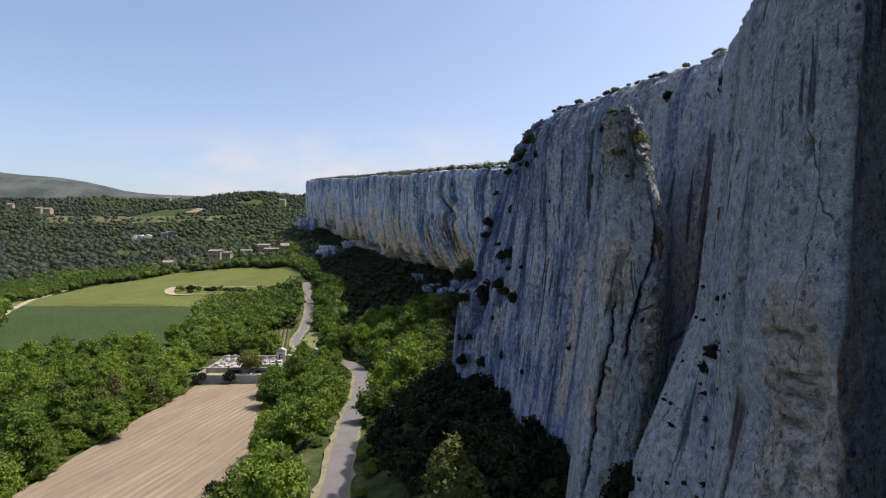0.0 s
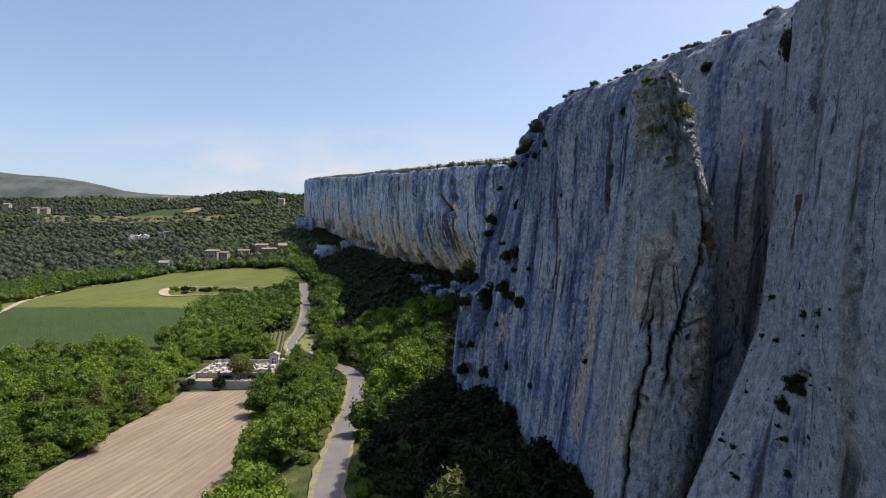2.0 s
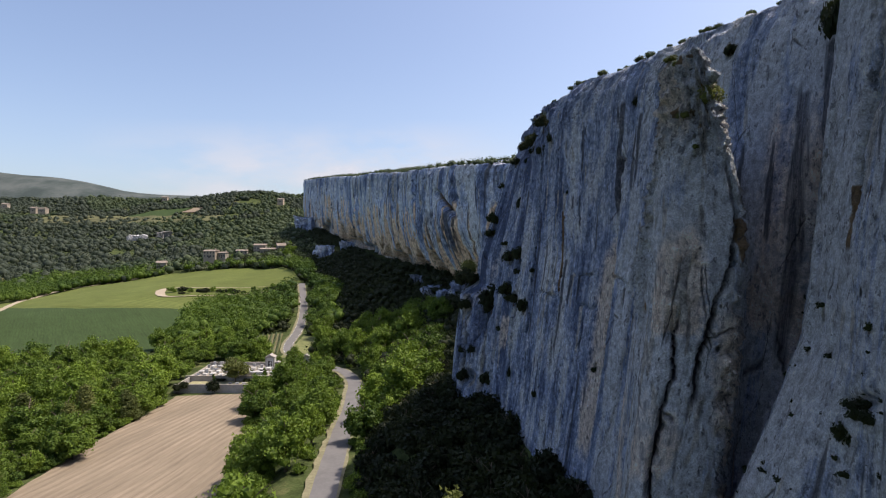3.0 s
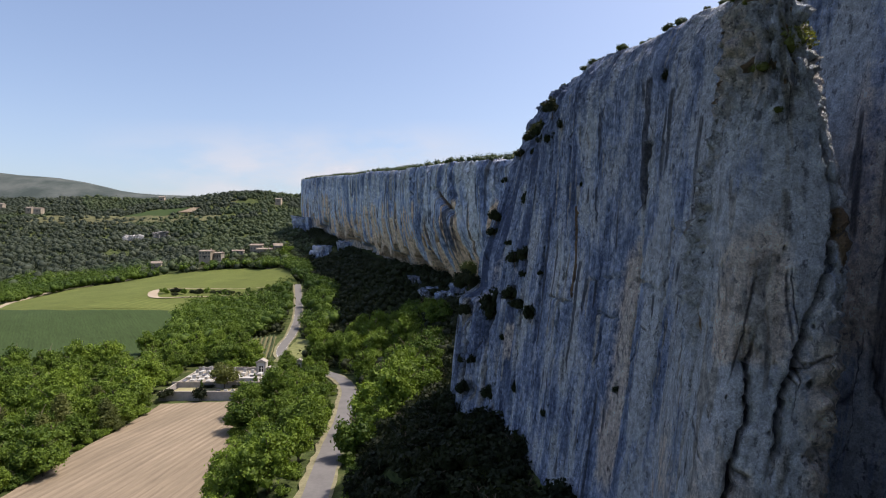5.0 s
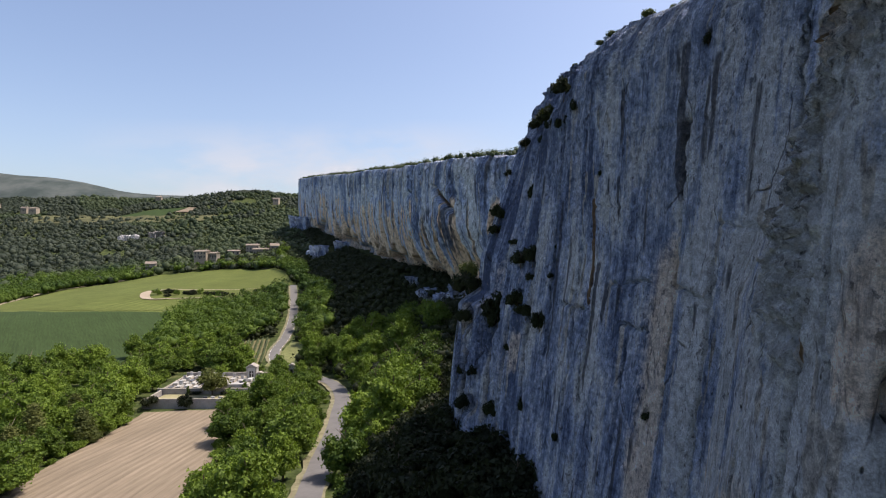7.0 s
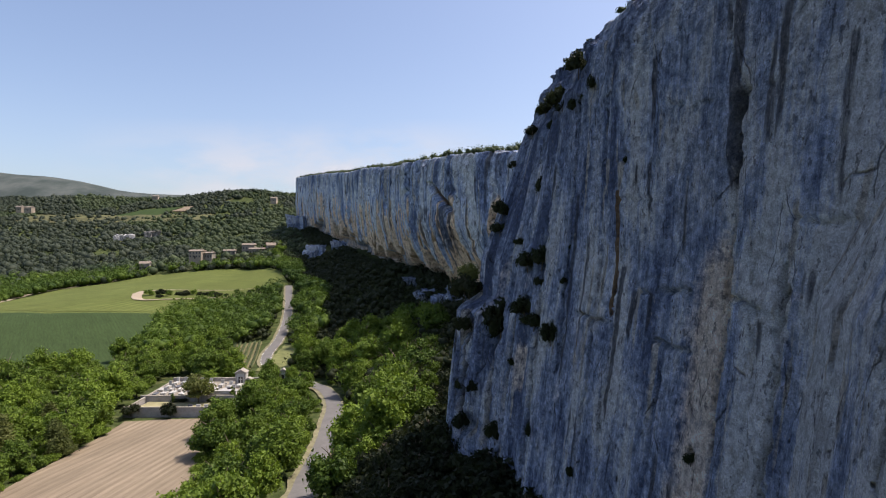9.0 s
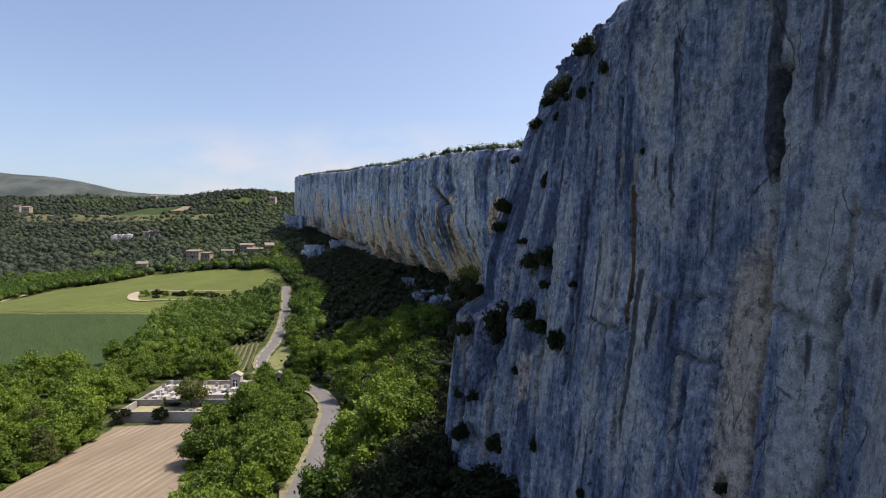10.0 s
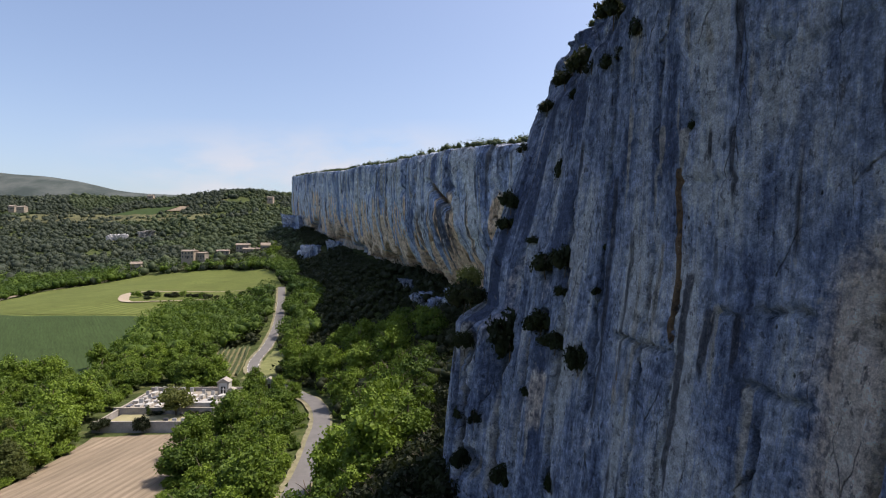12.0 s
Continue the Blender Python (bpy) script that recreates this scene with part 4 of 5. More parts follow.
def far_relief(s, y, z):
    k = 1 + (y - 150) / 500
    r = 2.6 * np.abs(fbm(s / 24, z / 120, 1.0, 3)) * k
    # upright panels with sharp borders
    warp = s + 2.0 * fbm(s / 14, z / 40, 3.9, 2)
    col = np.floor(warp / 7.5)
    r = r + 1.5 * gnoise(col * 1.37 + 0.5, z / 70, 0.4) * k
    r = r - 1.3 * groove(s, z, 11, 70, 41.0, 16) * k - 0.5 * groove(s, z, 5, 50, 51.0, 10)
    r = r + 0.5 * fbm(s / 4, z / 40, 2.0, 3) + 0.9 * fbm(s / 16, z / 18, 3.0, 3) + 0.3 * fbm(s / 2.5, z / 3.5, 4.0, 3)
    low = far_foot(y)
    u = (z - low) / (far_top(y) - low)
    # arches and small caves along the undercut foot
    roof = far_roof(s)
    r = r - 7.0 * (1 - step01(u, roof - 0.02, roof + 0.02)) * step01(y, 200, 225) * (1 - step01(y, 560, 600))
    # tufa ribs hanging in the big undercut, a slanting cleft above them and a niche beside it
    ribs = step01(y, 180, 195) * (1 - step01(y, 240, 262)) * (1 - step01(u, 0.50, 0.72))
    r = r + ribs * 1.3 * (np.abs(fbm(s / 2.2 + z / 12, z / 30, 15.0, 2)) * 2.2 - 0.5)
    mid = 206 + (z - 52.5) * 1.7
    r = r - 4.5 * np.exp(-((y - mid) / 2.4) ** 2) * step01(z, 46, 49) * (1 - step01(z, 56.5, 58.5))
    r = r - 3.5 * np.clip(2 * lump(y, z, 189.5, 46.4, 1.6, 3.4) - 0.5, 0, 1)
    for y0, z0, ry, rz in ((250, 58, 1.5, 1.5), (300, 66, 1.6, 2.0), (345, 68, 2.4, 3.0), (352, 62, 1.6, 1.6), (420, 78, 2.5, 3.0), (330, 58, 1.2, 4.0)):
        r = r - 2.6 * lump(y, z, y0, z0, ry, rz)
    return r


def far_weather(s, y, z):
    """Grey skin above, ochre tongues and dark run-off below, brown caves with their shadow painted in."""
    low = far_foot(y)
    u = (z - low) / (far_top(y) - low)
    tongue = fbm(s / 5.5, z / 60, 81.0, 3)
    ochre = 1.35 * step01(tongue + 0.75 * (np.interp(y, [170, 230, 330, 480, 600], [0.56, 0.56, 0.50, 0.46, 0.40]) - u), -0.06, 0.26) * (1 - step01(u, 0.55, 0.80)) * np.interp(y, [140, 165, 400, 640], [0.4, 1.0, 0.9, 0.6])
    inside_cave = (1 - step01(u, far_roof(s) - 0.02, far_roof(s) + 0.06)) * step01(y, 200, 225)
    ochre = ochre * (1 - 0.55 * inside_cave)
    dark = 0.62 * step01(fbm(s / 2.2, z / 45, 83.0, 3), 0.10, 0.26) * step01(fbm(s / 22, z / 30, 84.0, 2), -0.1, 0.15)
    ribs = step01(y, 182, 196) * (1 - step01(y, 222, 240)) * step01(u, 0.2, 0.32) * (1 - step01(u, 0.58, 0.70))
    dark = np.maximum(dark, 0.62 * ribs * step01(fbm(s / 1.5 + z / 9, z / 30, 85.0, 2), -0.04, 0.10))
    pale = np.maximum(0.55 * step01(fbm(s / 2.6, z / 50, 86.0, 3), 0.12, 0.3) * step01(u, 0.2, 0.4), 0.35 * inside_cave)
    # brown in the cleft and niche, partly their shadow put into the colour
    mid = 206 + (z - 52.5) * 1.7
    rust = np.maximum(0.8 * np.exp(-((y - mid) / 3.2) ** 2) * step01(z, 47, 50) * (1 - step01(z, 56, 58)), 0.8 * lump(y, z, 189.5, 46.4, 2.0, 3.6))
    rust = np.maximum(rust, 0.55 * step01(fbm(s / 3.5, z / 12, 87.0, 3), 0.22, 0.36) * (1 - step01(u, 0.35, 0.6)))
    lichen = 0.6 * step01(u, 0.72, 0.95)
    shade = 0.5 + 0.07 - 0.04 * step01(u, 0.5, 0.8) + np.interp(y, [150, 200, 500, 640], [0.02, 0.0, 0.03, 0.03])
    return {"dark": dark, "pale": pale, "ochre": ochre, "rust": rust, "lichen": lichen, "shade": shade}


far_mesh, FAR_P = cliff_sheet("cliff_far", FAR_PLAN, far_low, far_top, far_offset, far_relief, 0.6, 0.42, ROCK_FAR, [g * 2 for g in CAP], far_weather)
far_cliff = new("cliff_far", far_mesh)
tagged(far_cliff, "long limestone cliff wall, grey above and ochre where undercut", "cliff", kind="structure")


# ---- trees ----
def ico(sub):
    bm = bmesh.new()
    bmesh.ops.create_icosphere(bm, subdivisions=sub, radius=1.0)
    v = np.array([p.co[:] for p in bm.verts])
    f = np.array([[q.index for q in g.verts] for g in bm.faces])
    bm.free()
    return v, f


ICO1 = ico(1)


def crown_mesh(name, rng, size, lumps, leaves, leaf, material, shape="oak"):
    """A crown: lumps of leaf clumps round hidden boughs, with gaps and an uneven outline."""
    V, F, base = [], [], 0
    w, h = size
    cen, rad = [], []
    for k in range(lumps):
        if shape == "pine":
            u = (k + rng.random()) / lumps
            a = k * 2.4 + rng.random()
            rr = (1 - u) ** 0.8 * w * 0.30
            cen.append((math.cos(a) * rr, math.sin(a) * rr, h * (0.14 + 0.80 * u)))
            rad.append(w * (0.27 - 0.14 * u) * (0.85 + 0.4 * rng.random()))
        elif shape == "column":
            u = (k + 0.5) / lumps
            cen.append((0.08 * w * rng.normal(), 0.08 * w * rng.normal(), h * (0.08 + 0.84 * u)))
            rad.append(w * 0.42 * (1 - abs(u - 0.35)) * (0.9 + 0.2 * rng.random()))
        elif shape == "scrub":
            a, q = rng.random() * 6.28, math.sqrt(rng.random())
            cen.append((math.cos(a) * w * 0.34 * q, math.sin(a) * w * 0.34 * q, h * (0.25 + 0.4 * rng.random() * (1 - 0.5 * q))))
            rad.append(w * (0.17 + 0.12 * rng.random()))
        else:
            a, q, u = rng.random() * 6.28, math.sqrt(rng.random()), rng.random()
            cen.append((math.cos(a) * w * 0.34 * q, math.sin(a) * w * 0.34 * q, h * (0.20 + 0.66 * u * (1 - 0.5 * q))))
            rad.append(w * (0.09 + 0.09 * rng.random()))
    cen, rad = np.array(cen), np.array(rad)
    for c, r in zip(cen, rad):
        bulge = 1 + 0.25 * gnoise(ICO1[0][:, 0] * 2 + c[0], ICO1[0][:, 1] * 2 + c[1], ICO1[0][:, 2] * 2)
        V.append(c + ICO1[0] * (r * 0.70 * bulge)[:, None] * (1, 1, 0.85))
        F.append(ICO1[1] + base)
        base += len(ICO1[0])
    n = leaves
    pick = rng.choice(len(cen), n, p=rad ** 2 / (rad ** 2).sum())
    d = rng.normal(size=(n, 3))
    d /= np.linalg.norm(d, axis=1)[:, None]
    d[:, 2] = np.where(d[:, 2] < -0.3, -d[:, 2], d[:, 2])
    p = cen[pick] + d * (rad[pick] * (0.72 + 0.36 * rng.random(n)))[:, None] * (1, 1, 0.88)
    p = p + rng.normal(size=(n, 3)) * 0.035 * w
    nr = d + rng.normal(size=(n, 3)) * 0.9
    nr /= np.linalg.norm(nr, axis=1)[:, None]
    a = np.cross(nr, rng.normal(size=(n, 3)))
    a /= np.linalg.norm(a, axis=1)[:, None]
    b = np.cross(nr, a)
    sz = leaf * (0.6 + 0.8 * rng.random(n))[:, None]
    tri = np.stack([p - a * sz, p + a * sz * 0.8 - b * sz * 0.7, p + b * sz + nr * sz * 0.3], 1)
    V.append(tri.reshape(-1, 3))
    F.append(base + np.arange(n * 3).reshape(-1, 3))
    return mesh_of(name, np.concatenate(V), np.concatenate(F), material)


def trunk_mesh(name, rng, h, r, limbs, reach=0.28):
    """A tapered, slightly bent trunk with limbs."""
    V, F, base = [], [], 0

    def tube(p0, p1, r0, r1, bend):
        nonlocal base
        ring = np.arange(6) / 6 * 6.2832
        pts = np.linspace(0, 1, 4)
        for t in pts:
            c = np.array(p0) * (1 - t) + np.array(p1) * t + np.array(bend) * math.sin(t * 3.14)
            rr = r0 * (1 - t) + r1 * t
            V.append(c + np.stack([np.cos(ring) * rr, np.sin(ring) * rr, 0 * ring], 1))
        for k in range(3):
            for j in range(6):
                F.append((base + k * 6 + j, base + k * 6 + (j + 1) % 6, base + k * 6 + 6 + (j + 1) % 6, base + k * 6 + 6 + j))
        base += 24

    tube((0, 0, -0.5), (0, 0, h * 0.75), r, r * 0.35, rng.normal(size=3) * (0.2, 0.2, 0))
    for k in range(limbs):
        a = k * 2.3 + rng.random()
        z = h * (0.28 + 0.35 * rng.random())
        tube((0, 0, z), (math.cos(a) * h * reach, math.sin(a) * h * reach, z + h * 0.25 * reach / 0.28), r * 0.45, r * 0.12, (0, 0, 0.1))
    return mesh_of(name, np.concatenate(V), F, BARK, True)


rng = np.random.default_rng(11)


def tree_kind(shape, sizes, lumps, leaves, leaf, material, count):
    kinds = []
    for k in range(count):
        w, h = sizes[0] * (0.9 + 0.25 * rng.random()), sizes[1] * (0.88 + 0.25 * rng.random())
        kinds.append((crown_mesh("crown", rng, (w, h), lumps, leaves, leaf, material, shape), trunk_mesh("trunk", rng, h, 0.028 * h, 4, 0.10 if shape in ("pine", "column") else 0.28)))
    return kinds


OAKS = tree_kind("oak", (7.0, 7.8), 46, 4400, 0.20, LEAF, 6)
BUSHES = tree_kind("scrub", (3.2, 2.8), 11, 1100, 0.15, LEAF, 3)
PINES = tree_kind("pine", (5.2, 9.0), 24, 4200, 0.17, LEAF_PINE, 3)
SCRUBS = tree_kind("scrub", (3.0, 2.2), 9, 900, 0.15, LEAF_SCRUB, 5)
TUFTS = tree_kind("scrub", (3.0, 2.2), 4, 60, 0.4, LEAF_SCRUB, 3)
RIM = tree_kind("scrub", (3.0, 2.0), 7, 700, 0.14, LEAF_FAR, 3)
DRY = tree_kind("scrub", (3.0, 2.4), 8, 900, 0.12, LEAF_PINE, 2)
OLIVES = tree_kind("scrub", (4.0, 3.6), 6, 160, 0.34, leaf_material("olive_leaves", (0.085, 0.100, 0.055), (0.17, 0.185, 0.115)), 2)
OAKS_S = tree_kind("oak", (7.0, 6.5), 12, 400, 0.45, LEAF, 2)
UMBRELLA = tree_kind("oak", (8.6, 7.4), 26, 2800, 0.24, LEAF_PINE, 1)
YELLOW = tree_kind("oak", (8.0, 7.0), 20, 1500, 0.34, leaf_material("spring_leaves", (0.16, 0.20, 0.02), (0.26, 0.30, 0.035)), 1)
CYPRESS = tree_kind("column", (1.5, 5.0), 8, 500, 0.16, LEAF, 2)


def plant(name, kinds, x, y, z, scale, label, category, group="", tall=1.0):
    crown, trunk = kinds[rng.integers(len(kinds))]
    top = new(name)
    top.empty_display_size = 0.2
    top.matrix_basis = Matrix.LocRotScale((x, y, z), Euler((0, 0, rng.random() * 6.28)), (scale, scale, scale * tall))
    for nm, me in (("crown", crown), ("trunk", trunk)):
        o = new(nm, me)
        o.parent = top
    return tagged(top, label, category, group)


def clear_of(x, y):
    """Where woods can stand."""
    x, y = np.asarray(x, float), np.asarray(y, float)
    d2 = ((x[:, None] - road_line[None, :, 0]) ** 2 + (y[:, None] - road_line[None, :, 1]) ** 2).min(1)
    ok = d2 > np.interp(y, [60, 150, 200, 262], [3.6, 3.8, 4.6, 4.8]) ** 2
    for poly in (FIELD_EDGE, CROP_POLY, VINE_POLY, NEAR_VINE, VINE_FRONT, YARD, GREEN_CORNER, FIELD_GAP):
        ok &= ~inside(x, y, poly)
    return ok & (foot_x(y) - x > np.interp(y, [100, 160], [0.5, -15]))


def scatter(x0, x1, y0, y1, gap, jitter=0.42):
    xs, ys = np.meshgrid(np.arange(x0, x1, gap), np.arange(y0, y1, gap * 0.9))
    xs = xs + (np.arange(xs.shape[0]) % 2)[:, None] * gap / 2
    x, y = (a.ravel() + rng.uniform(-jitter, jitter, a.size) * gap for a in (xs, ys))
    return x, y


# the woods nearest to the flight, tree by tree
tx, ty = scatter(-150, 4, 66, 262, 5.6)
keep = clear_of(tx, ty)
tx, ty = tx[keep], ty[keep]
seen = (tx > -0.83 * (ty + 4)) & (foot_x(ty) - tx > np.interp(ty, [72, 95, 120], [17, 12, 9])) & ((ty < 205) | (tx < np.interp(ty, road_line[:, 1], road_line[:, 0]) + 15))
tx, ty = tx[seen], ty[seen]
order = np.argsort(np.hypot(tx, ty - 20))[:340]
tz = land(tx, ty)
for i in order:
    s = float(0.55 + 0.75 * rng.random() ** 1.3)
    plant("oak_tree", OAKS, tx[i], ty[i], tz[i], s, "leafy green downy oak in the valley wood", "tree", "valley trees", 0.85 + 0.3 * rng.random())
rest = np.setdiff1d(np.arange(len(tx)), order)


def woods(name, x, y, z, size, lumps, kinds, material, label, leaves=0, leaf=0.8):
    """Many distant trees in one mesh."""
    V, F, base = [], [], 0
    for k in range(len(x)):
        w = size[k]
        for j in range(lumps):
            a = rng.random() * 6.28
            o = np.array([math.cos(a), math.sin(a), 0]) * w * (0.26 if lumps > 1 else 0.0)
            c = np.array([x[k], y[k], z[k] + w * (0.38 + 0.25 * rng.random() if lumps > 1 else 0.24 + 0.16 * rng.random())]) + o
            sv, sf = ICO1
            r = w * (0.25 if lumps > 1 else 0.44)
            bulge = r * (1 + 0.30 * rng.normal(size=len(sv)).clip(-1.5, 1.5) * (0.8 if lumps > 1 else 0.4))
            V.append(c + sv * bulge[:, None] * (1, 1, 0.95))
            F.append(sf + base)
            base += len(sv)
        if leaves:
            d = rng.normal(size=(leaves, 3))
            d /= np.linalg.norm(d, axis=1)[:, None]
            d[:, 2] = np.abs(d[:, 2]) * 1.1 - 0.15
            p = np.array([x[k], y[k], z[k] + w * (0.5 if lumps > 1 else 0.32)]) + d * w * rng.uniform(0.40, 0.60, leaves)[:, None]
            a = rng.normal(size=(leaves, 3))
            b = rng.normal(size=(leaves, 3))
            sz = leaf * 0.6
            V.append(np.stack([p - a * sz * 0.5, p + a * sz * 0.5, p + b * sz], 1).reshape(-1, 3))
            F.append(base + np.arange(leaves * 3).reshape(-1, 3))
            base += leaves * 3
    return tagged(new(name, mesh_of(name, np.concatenate(V), np.concatenate(F), material, True)), label, "woods", kind="stuff")


HOUSE_PLOT = [(-230, 452), (-120, 452), (-115, 505), (-230, 505)]
# bushes that fill the edges of the field and the lane
ex, ey = scatter(-80, -8, 62, 185, 2.7, 0.5)
edge_d = np.sqrt(((ex[:, None] - road_line[None, :, 0]) ** 2 + (ey[:, None] - road_line[None, :, 1]) ** 2).min(1))
hedge = (edge_d > 3.3) & (edge_d < 5.4) & (rng.random(len(ex)) < 0.55)
rim_of_field = ~inside(ex, ey, FIELD) & (inside(ex + 3.0, ey, FIELD) | inside(ex - 3.0, ey, FIELD)) & (ey < 147)
hedge = (hedge | rim_of_field) & ~inside(ex, ey, FIELD) & ~inside(ex, ey, YARD) & ~inside(ex, ey, NEAR_VINE) & (edge_d > 3.3)
for x, y, z in zip(ex[hedge], ey[hedge], land(ex[hedge], ey[hedge])):
    plant("bush", BUSHES, x, y, z - 0.15, float(rng.uniform(0.45, 1.0)), "light green bush at the edge of the wood", "bush", "edge bushes", rng.uniform(0.8, 1.2))
# the rest of the valley's woods
mx, my = scatter(-330, 0, 70, 470, 6.2)
keep = clear_of(mx, my) & ~inside(mx, my, HOUSE_PLOT) & (mx > -0.86 * my - 10) & (foot_x(my) - mx > 16) & ((my < 205) | (mx < np.interp(my, np.append(road_line[:, 1], [385, 420, 450]), np.append(road_line[:, 0], [-96, -110, -128])) + np.interp(my, [205, 230, 300, 330], [9, 18, 16, 9]))) & ~((mx > -150) & (my < 262))
mx, my = np.concatenate([mx[keep], tx[rest]]), np.concatenate([my[keep], ty[rest]])
woods("valley_woods", mx, my, land(mx, my), rng.uniform(5, 8.5, len(mx)), 4, None, LEAF, "mixed green oak woods across the valley", 260, 0.62)
# scrub on the scree below the cliff, shade put into its leaf colour: bush by bush where it is near, one mass beyond
sx, sy = scatter(-190, 14, 25, 640, 3.1)
dd = foot_x(sy) - sx
keep = clear_of(sx, sy) & (dd > np.interp(sy, [100, 160], [0.5, -14.0])) & (dd < np.interp(sy, [0, 120, 205, 640], [15, 15, 60, 90]))
for cx, cy, cw in ((-83, 428, 9), (-72, 432, 5), (-141, 600, 8), (-152, 626, 8)):
    keep &= ~((np.abs(sx - cx) < cw) & (sy > cy - 24) & (sy < cy + 8))
sx, sy = sx[keep], sy[keep]
close = sy < 128
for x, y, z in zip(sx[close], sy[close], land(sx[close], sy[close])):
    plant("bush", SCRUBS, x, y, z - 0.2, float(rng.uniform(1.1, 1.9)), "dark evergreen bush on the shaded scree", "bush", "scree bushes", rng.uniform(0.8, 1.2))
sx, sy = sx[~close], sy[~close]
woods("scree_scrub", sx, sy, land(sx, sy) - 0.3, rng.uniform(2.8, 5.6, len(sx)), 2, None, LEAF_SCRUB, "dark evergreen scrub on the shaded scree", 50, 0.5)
plant("pine_tree", PINES, 0.6, 44.2, 11.6, 1.22, "tall pale green pine rising from the shaded scree", "tree", tall=1.0)
for x, y, s in ((-66, 128, 1.0), (-72, 124, 1.1), (-79, 132, 0.95), (-70, 116, 0.9), (-83, 122, 1.05), (-75, 140, 0.9)):
    plant("pine_tree", PINES, x, y, float(land(x, y)), s, "olive-green pine at the edge of the ploughed field", "tree", "field-edge pines", 0.85)
plant("bush", SCRUBS, -33.5, 83, float(land(-33.5, 83)), 1.1, "light green bush on the edge of the ploughed field", "bush")
# hills beyond; clearings before the farms and the white scar
CLEARINGS = [(-186, 476, 13, 12), (-150, 498, 19, 10), (-365, 686, 13, 26), (-343, 700, 12, 16), (-229, 470, 6, 14), (-600, 852, 20, 26), (-480, 985, 9, 20), (-690, 900, 10, 20), (-260, 915, 9, 20), (-255, 640, 7, 16)]
hx, hy = scatter(-1150, 120, 430, 1120, 6.0, 0.75)
keep = (hx > -0.86 * hy - 20) & (hx < 0.1 * hy - 30) & ~((foot_x(hy) - hx < 5) & (hy < 700))
for poly in (VINE_POLY, MEADOW_POLY, HILL_GREEN, HILL_TAN):
    open_land = inside(hx, hy, poly) | inside(hx, hy + 14, poly)
    keep &= ~open_land | ((rng.random(len(hx)) < 0.32) & (poly is MEADOW_POLY))
for cx, cy, cw, deep in CLEARINGS:
    keep &= ~((np.abs(hx - cx) < cw) & (hy > cy - deep) & (hy < cy + 10))
keep &= (fbm(hx / 60, hy / 60, 4.4, 3) > -0.36) & (rng.random(len(hx)) < 0.9)
hx, hy = hx[keep], hy[keep]
piney = (fbm(hx / 130, hy / 130, 7.7, 2) + 0.5 * step01(-hx, 250, 420) * (1 - step01(hy, 740, 800)) + 0.2 * step01(hy, 800, 900)) > 0.12
for nm, sel, mt, lb in (("hill_woods", ~piney, LEAF_FAR, "distant green oak woods covering the hills"), ("pine_woods", piney, LEAF_HILL, "distant dark grey-green pine woods on the slopes")):
    woods(nm, hx[sel], hy[sel], land(hx[sel], hy[sel]), np.clip(rng.lognormal(1.70, 0.30, sel.sum()), 3.2, 10), 1, None, mt, lb, 32, 1.15)


# ---- shrubs on the rim, in the holes and on the ledges of the cliff ----
def face_at(y, z, grid=None):
    """A place on the near face at this y and height, on its outer side."""
    g = NEAR_P if grid is None else grid
    d = np.abs(g[..., 1] - y) + np.abs(g[..., 2] - z) + 0.15 * g[..., 0]
    return g[np.unravel_index(d.argmin(), d.shape)]


rim_row = len(NEAR_P) - len(CAP)
for k in range(150):
    y = rng.uniform(24, 99)
    g = int(rng.integers(0, 5))
    if fbm(y / 4, 0.7, 3.0, 2) < -0.05 and k % 3:
        continue
    col = np.abs(NEAR_P[rim_row, :, 1] - y).argmin()
    p = NEAR_P[rim_row + g, col]
    plant("shrub", RIM, p[0], p[1], p[2] + 0.02, float(0.16 + 0.28 * rng.random() ** 1.3), "low green shrub on the rim of the cliff", "shrub", "rim shrubs", rng.uniform(0.7, 1.1))
FACE_SHRUBS = [(77.6, 34.6, 0.62, 1.1), (75.0, 35.0, 0.42, 1.6), (75.1, 33.2, 0.26, 1.2), (77.2, 30.6, 0.66, 1.2), (75.0, 29.9, 0.55, 1.0), (72.3, 29.2, 0.40, 1.9), (82.8, 28.3, 0.85, 1.9), (86.4, 28.0, 0.50, 1.5), (85.0, 18.8, 0.45, 1.6), (80.1, 19.4, 0.42, 1.7), (79.3, 48.6, 0.7, 1.2), (69.4, 47.3, 0.35, 1.7)]
FACE_SHRUBS += [(73.0, 49.6, 0.55, 1.3), (71.2, 46.9, 0.35, 1.0), (72.4, 46.6, 0.33, 1.3), (75.0, 47.0, 0.36, 1.3), (78.6, 46.4, 0.28, 1.3), (79.2, 41.0, 0.38, 2.0), (87.4, 39.5, 0.55, 1.5), (87.2, 37.8, 0.4, 1.3), (81.2, 36.5, 0.3, 0.9), (90.5, 31.2, 0.8, 1.4), (89.0, 31.5, 0.6, 1.2), (77.8, 26.2, 0.25, 1.5)]
FACE_SHRUBS += [(71.0, 36.0, 0.20, 1.4), (71.2, 33.5, 0.16, 1.6), (64.6, 41.3, 0.14, 1.5), (57.2, 25.8, 0.2, 1.2), (36.2, 46.0, 0.36, 3.0), (44.6, 47.9, 0.22, 1.6), (54.7, 47.4, 0.2, 1.6), (20.0, 39.5, 0.10, 1.0), (34.2, 20.5, 0.8, 1.3), (33.2, 22.0, 0.6, 1.2), (28.3, 30.9, 0.22, 0.8), (27.6, 30.7, 0.25, 0.8), (28.7, 29.6, 0.25, 1.8)]
